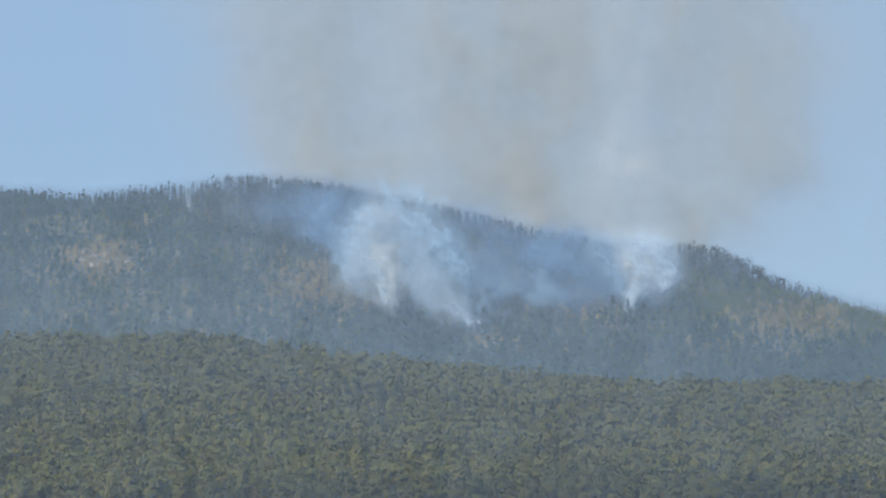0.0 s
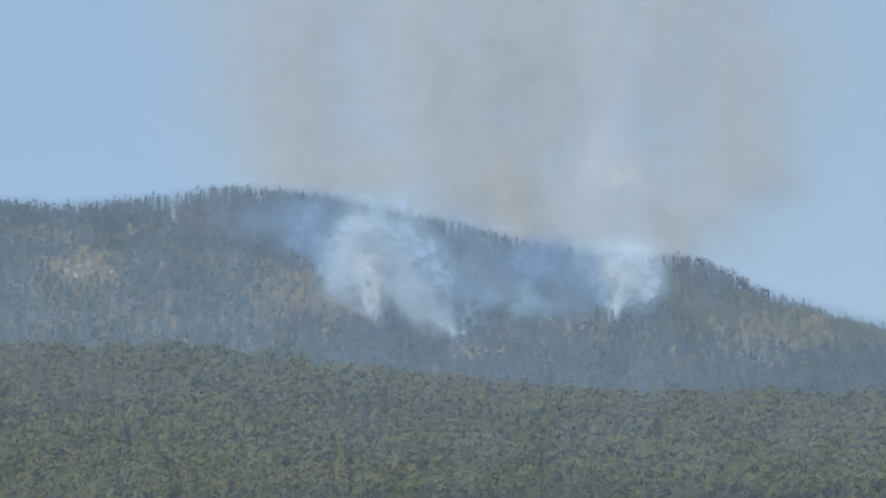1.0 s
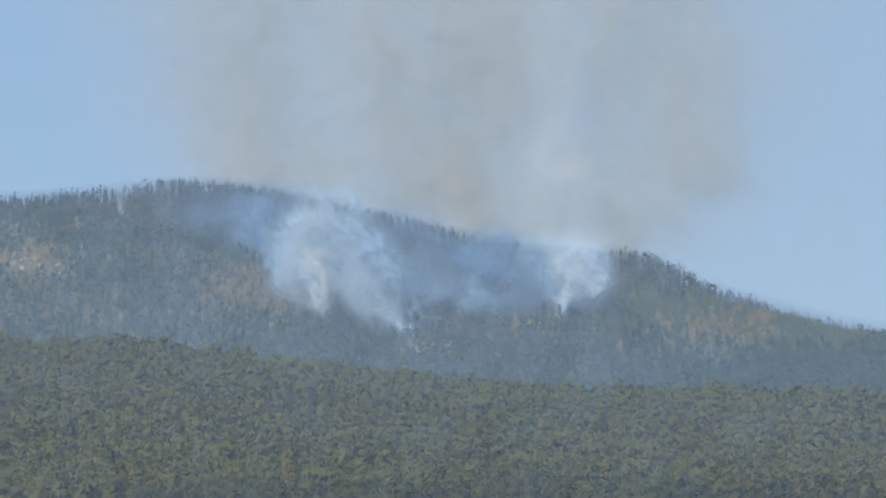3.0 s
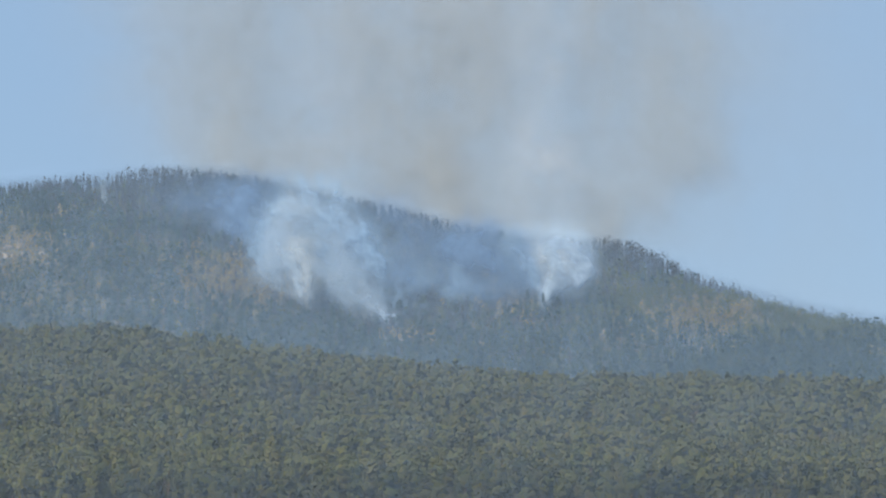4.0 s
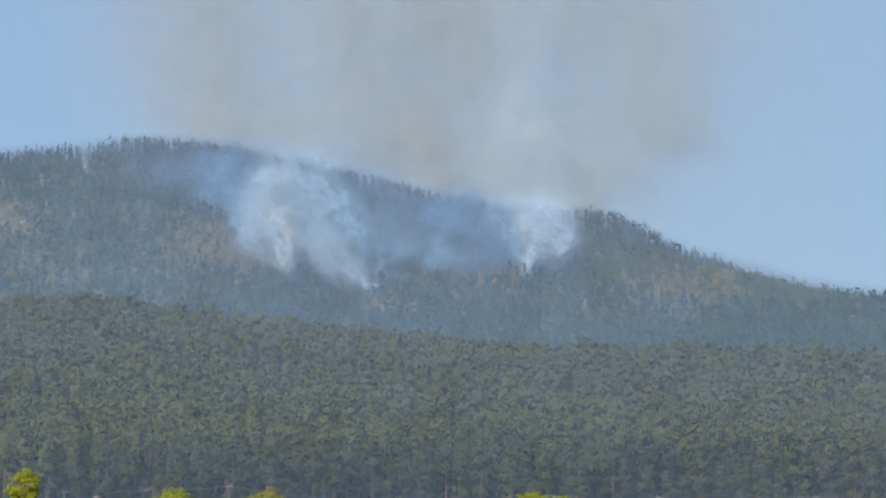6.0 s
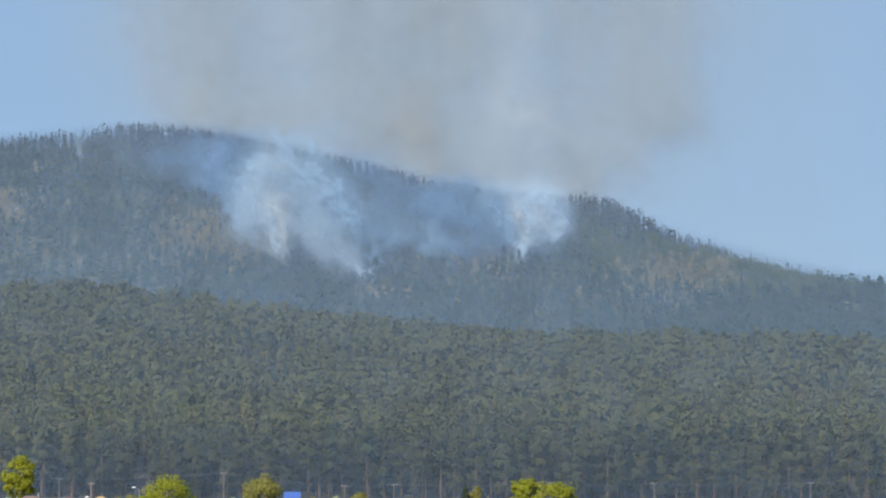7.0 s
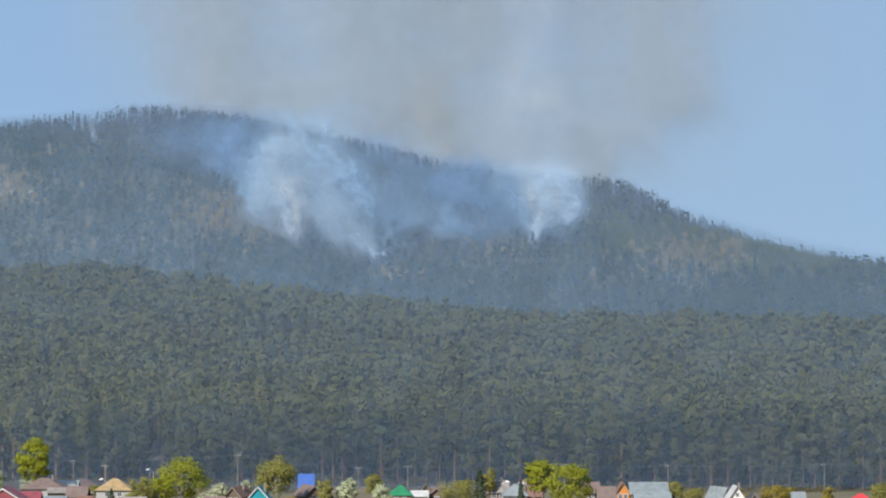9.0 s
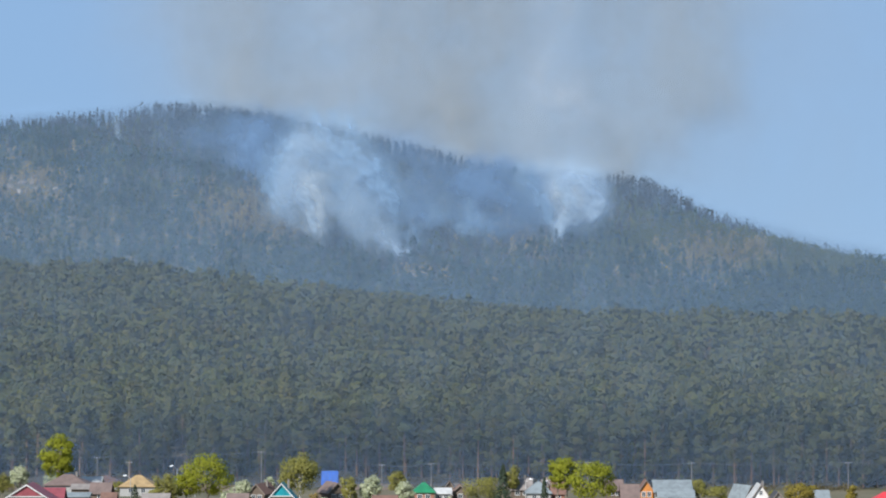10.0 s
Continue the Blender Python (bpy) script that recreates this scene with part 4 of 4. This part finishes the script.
house(2, 94, 857, 7.0, "gable", "crimson", "cream", "cream house with crimson gabled metal roof", 11, 0.5, clad="crimson")
house(72, 114, 864, 5.2, "side", "crimson", "white", "low wing with crimson metal roof beside cream house", 7, 0.5, chimney=False)
house(77, 157, 841, 5.6, "hip", "brown", "white", "white house with broad brown hipped roof", 10, 0.42, chimney=True)
house(143, 181, 844, 4.0, "side", "white", "white", "small white house with pale roof", 6, 0.4)
house(163, 212, 842, 3.6, "hip", "rust", "white", "low house with rusty red hipped roof", 7, 0.4)
house(210, 276, 842, 5.2, "hip", "tan", "white", "white house with tan hipped roof", 9, 0.5)
house(116, 160, 872, 3.2, "side", "zinc", "grey", "grey garage with pale sheet roof", 6, 0.25, chimney=False, windows=0, category="garage")
house(158, 197, 855, 4.6, "side", "brown", "log", "log outbuilding with brown roof", 8, 0.5, windows=1, chimney=False, category="shed")
# closed box: dark log wall stands in for the carport's shaded opening
house(125, 159, 857, 3.9, "side", "slate", "log", "carport with grey roof, its shaded opening imitated by dark log wall", 6, 0.25, windows=0, category="carport")
house(178, 207, 872, 3.6, "side", "rust", "log", "small log shed with rusty red roof", 5, 0.4, windows=0, chimney=False, category="shed")
house(446, 481, 856, 5.0, "gable", "rust", "log", "dark log house with rusty gabled roof", 9, 0.42, turn=-18, chimney=True)
house(470, 527, 855, 6.8, "gable", "teal", "yellow", "yellow house with bright teal gabled roof", 9, 0.55, clad="teal", chimney=True)
house(568, 606, 854, 5.2, "gable", "brown", "log", "weathered log house with grey gabled roof", 9, 0.42, turn=20)
house(569, 598, 834, 4.6, "side", "blue", "blue", "small bright blue building under blue roof", 5, 0.62, windows=0, chimney=False, category="shed")
house(729, 771, 855, 5.0, "hip", "green", "brick", "brick house with green hipped roof", 8, 0.42)
house(768, 800, 864, 3.6, "side", "white", "white", "white outbuilding with pale flat-pitched roof", 6, 0.3, chimney=False, category="shed")
house(658, 704, 878, 4.6, "side", "rust", "brick", "brick house with rusty red roof", 8, 0.45)
house(784, 807, 850, 4.6, "gable", "dark", "log", "log cottage with dark gabled roof", 7, 0.42)
house(798, 831, 858, 4.2, "gable", "rust", "log", "low log house with rusty gabled roof", 7, 0.4, windows=1)
house(902, 943, 847, 5.0, "side", "slate", "log", "log house with weathered slate roof", 8, 0.5, chimney=True)
house(930, 977, 853, 5.2, "hip", "zinc", "white", "white house with pale zinc hipped roof", 8, 0.5)
house(974, 1002, 852, 5.0, "side", "rust", "brick", "brick house with rust-brown roof", 8, 0.55, windows=1)
house(1070, 1104, 850, 4.6, "side", "brown", "log", "log house with brown roof", 8, 0.5)
house(1098, 1133, 858, 4.8, "side", "brown", "log", "dark house with broad brown roof", 8, 0.6)
house(1129, 1158, 849, 5.2, "gable", "rust", "orange", "orange boarded cottage with rusty gabled roof", 7, 0.45)
house(1156, 1226, 851, 5.0, "side", "zinc", "white", "long white shed with pale zinc roof", 11, 0.5, chimney=False, category="shed")
house(1163, 1230, 868, 3.6, "side", "zinc", "grey", "low lean-to with pale zinc roof", 6, 0.4, chimney=False, category="shed")
house(1303, 1330, 859, 5.2, "gable", "zinc", "grey", "grey house with pale gabled roof", 8, 0.5, turn=25)
house(1327, 1365, 857, 6.2, "gable", "white", "chalk", "whitewashed house with white gabled roof", 9, 0.5, chimney=True)
house(1358, 1395, 870, 5.0, "gable", "dark", "grey", "grey house with black gabled roof", 8, 0.5)
house(1439, 1469, 868, 3.6, "side", "zinc", "white", "pale greenhouse-like shed with rounded zinc roof", 6, 0.5, chimney=False, category="shed")
house(1540, 1600, 872, 5.0, "hip", "red", "white", "white house with bright red hipped roof", 9, 0.5)
house(1610, 1650, 862, 5.0, "side", "slate", "log", "log house with grey roof", 8, 0.5)
house(250, 300, 874, 4.2, "side", "slate", "white", "low white house with slate roof", 7, 0.5)
house(400, 440, 874, 4.4, "side", "brown", "log", "log house with brown roof", 7, 0.5)
house(-60, -8, 858, 5.0, "side", "slate", "log", "log house with slate roof", 8, 0.5)


# ---- village trees ----
def leafy_tree(u, v_top, H, half, mat, label, seed, bark=BARK, leaves=1500, base=0.22, category="tree", d=None, name="leafy_tree"):
    g = np.random.default_rng(seed)
    d = d or F * (EYE - H) / (v_top - LEVEL)
    r = half / F * d
    t = thing(name, pose(east(u, d), d, float(land(east(u, d), d)) - 0.1), label, category)
    ends = []
    bm = bmesh.new()
    fork = H * g.uniform(0.25, 0.38)
    tube(bm, (0, 0, 0), (0.1, 0, fork), 0.022 * H, 0.015 * H, 7)
    part("trunk", bm, bark, t)
    n_limbs = 7
    for k in range(n_limbs):
        a = 6.283 * (k + g.uniform(-0.3, 0.3)) / n_limbs
        reach, top = r * g.uniform(0.45, 0.8), H * g.uniform(0.55, 0.92)
        if k == 0:
            reach, top = r * 0.15, H * 0.94
        mid = Vector((math.cos(a) * reach * 0.45, math.sin(a) * reach * 0.45, fork + (top - fork) * 0.55))
        tip = Vector((math.cos(a) * reach, math.sin(a) * reach, top))
        bm = bmesh.new()
        tube(bm, (0.1, 0, fork * 0.92), mid, 0.011 * H, 0.007 * H, 5)
        tube(bm, mid, tip, 0.007 * H, 0.002 * H, 4)
        part("limb", bm, bark, t)
        ends += [(mid * 0.4 + tip * 0.6, 0.75), (tip, 0.8), (mid * 0.9 + Vector((math.cos(a + 0.7), math.sin(a + 0.7), 0)) * r * 0.35, 0.7)]
    for _ in range(18):
        q = g.normal(0, 1, 3)
        q /= np.linalg.norm(q)
        ends.append((Vector((q[0] * r * 0.72, q[1] * r * 0.72, H * (0.5 + base / 2) + q[2] * H * (1 - base) * 0.36)), g.uniform(0.5, 0.8)))
    for k in range(5):
        ends.append((Vector((g.normal(0, 0.15) * r, g.normal(0, 0.15) * r, H * (0.42 + 0.11 * k))), 0.95))
    each = int(1.9 * leaves) // len(ends)
    tri = []
    for c, s in ends:
        q = g.normal(0, 1, (each, 3))
        q /= np.linalg.norm(q, axis=1, keepdims=True)
        rad = s * r * 0.42 * g.random((each, 1)) ** 0.4
        p = np.array(c) + q * rad * np.array([1, 1, 0.8])
        p[:, 2] = np.clip(p[:, 2], H * base * 0.5, H)
        tri.append(leaf_triangles(p, q, 0.17 + 0.006 * H, g, 0.3))
    tri = np.concatenate(tri)
    soft = crown_normals(tri / H, base, r / H, 0.5)
    c = new("crown", mesh_of("crown", tri.reshape(-1, 3), np.arange(len(tri) * 3).reshape(-1, 3), mats=[mat], normals=soft))
    c.parent = t
    return t


def spire_tree(u, v_top, H, half, seed):
    g = np.random.default_rng(seed)
    d = F * (EYE - H) / (v_top - LEVEL)
    t = thing("spruce_tree", pose(east(u, d), d, float(land(east(u, d), d)) - 0.1), "dark green spruce standing among village houses", "tree")
    bm = bmesh.new()
    tube(bm, (0, 0, 0), (0, 0, H * 0.97), 0.2, 0.02, 6)
    part("trunk", bm, BARK, t)
    tri = spire_crown(g, 900, 0.08, half / F * d / H * 1.15, 0.03) * H
    c = new("crown", mesh_of("crown", tri.reshape(-1, 3), np.arange(len(tri) * 3).reshape(-1, 3), mats=[SPRUCE]))
    c.parent = t


GREEN_L, OLIVE_L, GOLD_L = "broad tree in fresh lime-green leaf", "olive-green birch with drooping fine twigs", "golden-olive tree just coming into leaf"
BLOSSOM_L = "fruit tree covered in white blossom"
leafy_tree(105, 767, 15.6, 37, LIME, GREEN_L, 201, d=718, leaves=3400, base=0.2)
leafy_tree(368, 803, 13, 54, LIME, GREEN_L, 202, leaves=2600)
leafy_tree(330, 832, 9, 26, LIME, GREEN_L, 212, leaves=1200)
leafy_tree(1002, 806, 12.5, 27, LIME, GREEN_L, 203, leaves=1500)
leafy_tree(1050, 815, 12.5, 47, LIME, GREEN_L, 213, leaves=2200)
leafy_tree(986, 808, 12, 19, LIME, GREEN_L, 223, leaves=900, base=0.6)
leafy_tree(531, 800, 13, 44, OLIVE, OLIVE_L, 204, BIRCH_BARK, 2400)
leafy_tree(296, 838, 8.5, 27, OLIVE, OLIVE_L, 205, BIRCH_BARK, 1500, 0.1)
leafy_tree(619, 841, 8, 17, OLIVE, OLIVE_L, 206, BIRCH_BARK, 1000, 0.1)
leafy_tree(703, 832, 7.5, 20, OLIVE, OLIVE_L, 207, BARK, 1000)
leafy_tree(858, 845, 6.5, 44, OLIVE, "wide olive-green bush beside village houses", 208, BARK, 1600, 0.05, "bush", name="bush")
leafy_tree(908, 822, 8.5, 17, OLIVE, OLIVE_L, 209, BARK, 1000)
leafy_tree(1415, 854, 6.2, 32, GOLD, GOLD_L, 210, BARK, 1500, 0.08)
leafy_tree(1506, 857, 5.8, 13, GOLD, GOLD_L, 211, BARK, 800, 0.08)
leafy_tree(1270, 860, 4.0, 24, OLIVE, "low olive-green bush beside village houses", 214, BARK, 700, 0.05, "bush", name="bush")
leafy_tree(1240, 856, 4.0, 16, OLIVE, "low olive-green bush beside village houses", 215, BARK, 600, 0.05, "bush", name="bush")
leafy_tree(5, 836, 6, 20, OLIVE, OLIVE_L, 216, BARK, 900, 0.1)
leafy_tree(36, 823, 7.2, 20, BLOSSOM, BLOSSOM_L, 221, BARK, 1300, 0.1)
leafy_tree(92, 836, 4.6, 17, BLOSSOM, BLOSSOM_L, 222, BARK, 800, 0.08)
leafy_tree(657, 840, 8, 24, BLOSSOM, BLOSSOM_L, 224, BARK, 1500, 0.1)
leafy_tree(717, 851, 6.5, 22, BLOSSOM, BLOSSOM_L, 225, BARK, 1300, 0.1)
leafy_tree(432, 848, 6, 18, BLOSSOM, BLOSSOM_L, 226, BARK, 1000, 0.1)
leafy_tree(410, 862, 5.5, 22, BLOSSOM, BLOSSOM_L, 227, BARK, 1100, 0.1)
leafy_tree(478, 842, 5, 12, BLOSSOM, BLOSSOM_L, 228, BARK, 700, 0.1)
leafy_tree(268, 866, 4.6, 18, OLIVE, "low olive-green bush beside village houses", 229, BARK, 800, 0.05, "bush", name="bush")
leafy_tree(1600, 850, 7, 22, OLIVE, OLIVE_L, 230, BARK, 1000, 0.1)
spire_tree(890, 822, 10.5, 15, 231)
spire_tree(963, 843, 8, 8, 232)
spire_tree(240, 857, 5.2, 10, 233)


# ---- power line, street lamps and fences ----
def utility_pole(u, d, h):
    x = east(u, d)
    z = float(land(x, d))
    p = thing("utility_pole", pose(x, d, z), "pale wooden utility pole with crossarm", "pole", "poles of the power line")
    bm = bmesh.new()
    tube(bm, (0, 0, -0.3), (0, 0, h), 0.13, 0.09, 8)
    part("post", bm, POLE, p)
    bm = bmesh.new()
    box(bm, -0.8, 0.8, -0.2, -0.12, h - 0.52, h - 0.43)
    part("crossarm", bm, POLE, p)
    tips = []
    for k in (-0.7, 0.0, 0.7):
        bm = bmesh.new()
        tube(bm, (k, -0.17, h - 0.42), (k, -0.17, h - 0.2), 0.06, 0.045, 6)
        part("insulator", bm, LAMP_WHITE, p)
        tips.append(Vector((x + k, d - 0.17, z + h - 0.2)))
    return tips


def wires(a, b, sag):
    for p, q in zip(a, b):
        cu = bpy.data.curves.new("wire", "CURVE")
        cu.dimensions, cu.bevel_depth, cu.bevel_resolution = "3D", 0.009, 0
        s = cu.splines.new("POLY")
        s.points.add(12)
        for k in range(13):
            f = k / 12
            c = p.lerp(q, f) - Vector((0, 0, sag * 4 * f * (1 - f)))
            s.points[k].co = (*c, 1)
        cu.materials.append(WIRE)
        tagged(new("wire", cu), "grey power line wire sagging between poles", "wire", "wires of the power line")


line = [utility_pole(u, d, h) for u, d, h in ((-110, 742, 9.2), (173, 741, 8.6), (463, 742, 10.0), (676, 741, 6.6), (763, 740, 7.0), (1040, 739, 7.4), (1223, 738, 7.2), (1500, 737, 7.4), (1720, 737, 7.4))]
for a, b in zip(line, line[1:]):
    wires(a, b, 0.7)
utility_pole(229, 716, 8.6)


def street_lamp(u, d, h, side):
    s = thing("street_lamp", pose(east(u, d), d, float(land(east(u, d), d))), "street lamp with white head on thin steel post", "lamp", "village street lamps")
    bm = bmesh.new()
    tube(bm, (0, 0, -0.2), (0, 0, h), 0.08, 0.06, 8)
    part("post", bm, STEEL, s)
    bm = bmesh.new()
    tube(bm, (0, 0, h - 0.05), (side * 1.1, -0.3, h + 0.5), 0.04, 0.035, 6)
    part("arm", bm, STEEL, s)
    bm = bmesh.new()
    bmesh.ops.create_uvsphere(bm, u_segments=10, v_segments=6, radius=1)
    for v in bm.verts:
        v.co = Vector((side * 1.35 + v.co.x * 0.55, -0.35 + v.co.y * 0.25, h + 0.58 + v.co.z * 0.16 - side * 0.1 * v.co.x))
    part("lamp_head", bm, LAMP_WHITE, s, "white lamp head")


for u, d, h, side in ((232, 700, 5.2, -1), (314, 715, 6.8, -1), (346, 705, 5.6, 1), (930, 700, 4.3, 1), (975, 690, 4.4, -1)):
    street_lamp(u, d, h, side)


def fence(u0, u1, d, h, label):
    x0, x1 = east(u0, d), east(u1, d)
    f = thing("fence", pose(x0, d, float(land((x0 + x1) / 2, d))), label, "fence")
    n = max(2, int((x1 - x0) / 2.4))
    for k in range(n + 1):
        bm = bmesh.new()
        x = (x1 - x0) * k / n
        box(bm, x - 0.06, x + 0.06, 0.03, 0.15, -0.2, h - 0.1)
        part("post", bm, WOOD, f)
    g = np.random.default_rng(int(u0 + 3000))
    for k in range(n):
        bm = bmesh.new()
        a, b = (x1 - x0) * k / n, (x1 - x0) * (k + 1) / n
        x = a
        while x < b - 0.1:
            box(bm, x, min(x + 0.16, b), 0, 0.025, 0.03, h + g.uniform(-0.06, 0.06))
            x += 0.18
        part("panel", bm, WOOD, f)


for u0, u1, d, h in ((-40, 70, 735, 1.6), (300, 440, 728, 1.7), (600, 730, 735, 1.6), (800, 905, 738, 1.6), (1010, 1095, 735, 1.6)):
    fence(u0, u1, d, h, "weathered grey board fence along village gardens")


# low garden growth between the houses
def garden_bushes():
    g = np.random.default_rng(81)
    for k in range(46):
        u, d, h = float(g.uniform(-60, 1640)), float(g.uniform(632, 738)), float(g.uniform(1.6, 3.6))
        mat = (OLIVE, OLIVE, GOLD, BLOSSOM, BARE_BIRCH)[int(g.integers(0, 5))]
        words = {OLIVE: "low olive-green garden bush among village houses", GOLD: "low golden-leaved garden bush among village houses", BLOSSOM: "small garden bush in white blossom", BARE_BIRCH: "low bare brown garden bush"}[mat]
        leafy_tree(u, 0, h, h * g.uniform(0.5, 0.8) * F / d, mat, words, 400 + k, BARK, 360, 0.02, "bush", d=d, name="bush")


garden_bushes()


# bare earth banks at the wood's edge
EARTH = surface("bare_earth", ((0.2, 0.155, 0.115), (0.3, 0.24, 0.185)), 2.0, 0.95, bump=0.5)


def earth_bank(u, d, half, h, seed):
    x = east(u, d)
    bm = bmesh.new()
    bmesh.ops.create_icosphere(bm, subdivisions=4, radius=1)
    for vtx in bm.verts:
        n = noise.noise(vtx.co * 1.7 + Vector((seed, 0, 0))) * 0.35 + noise.noise(vtx.co * 5 + Vector((seed, 3, 0))) * 0.08
        vtx.co = Vector((vtx.co.x * half, vtx.co.y * half * 0.7, vtx.co.z * h)) * (1 + n)
    b = part("earth_bank", bm, EARTH)
    b.matrix_world = pose(x, d, float(land(x, d)) - 0.2 * h)
    tagged(b, "bare sandy earth bank at the wood's edge", "earth", kind="structure")


earth_bank(321, 800, 2.8, 6.4, 3.0)
earth_bank(985, 752, 5.0, 3.0, 9.0)


# dry scrub at the wood's edge
def scrub():
    g = np.random.default_rng(71)
    spots = scatter(-200, 1780, 730, 812, 2.4, lambda x, y, u, g: (y > edge_of(u) - 14) & (y < edge_of(u) + 8) & (g.random(len(x)) < (0.1 + 0.7 * smooth(0.42, 0.62, fbm(x, y, 12, 91)))), 15)
    tem = [round_crown(g, 30, 0.0, 0.5, 0.13) for _ in range(6)]
    grow("edge_scrub", spots, rng.uniform(0.8, 2.6, len(spots)), tem, [DRY_SCRUB], "low dry scrub along the wood's edge", "scrub", [[0] * 30 for _ in tem])


scrub()
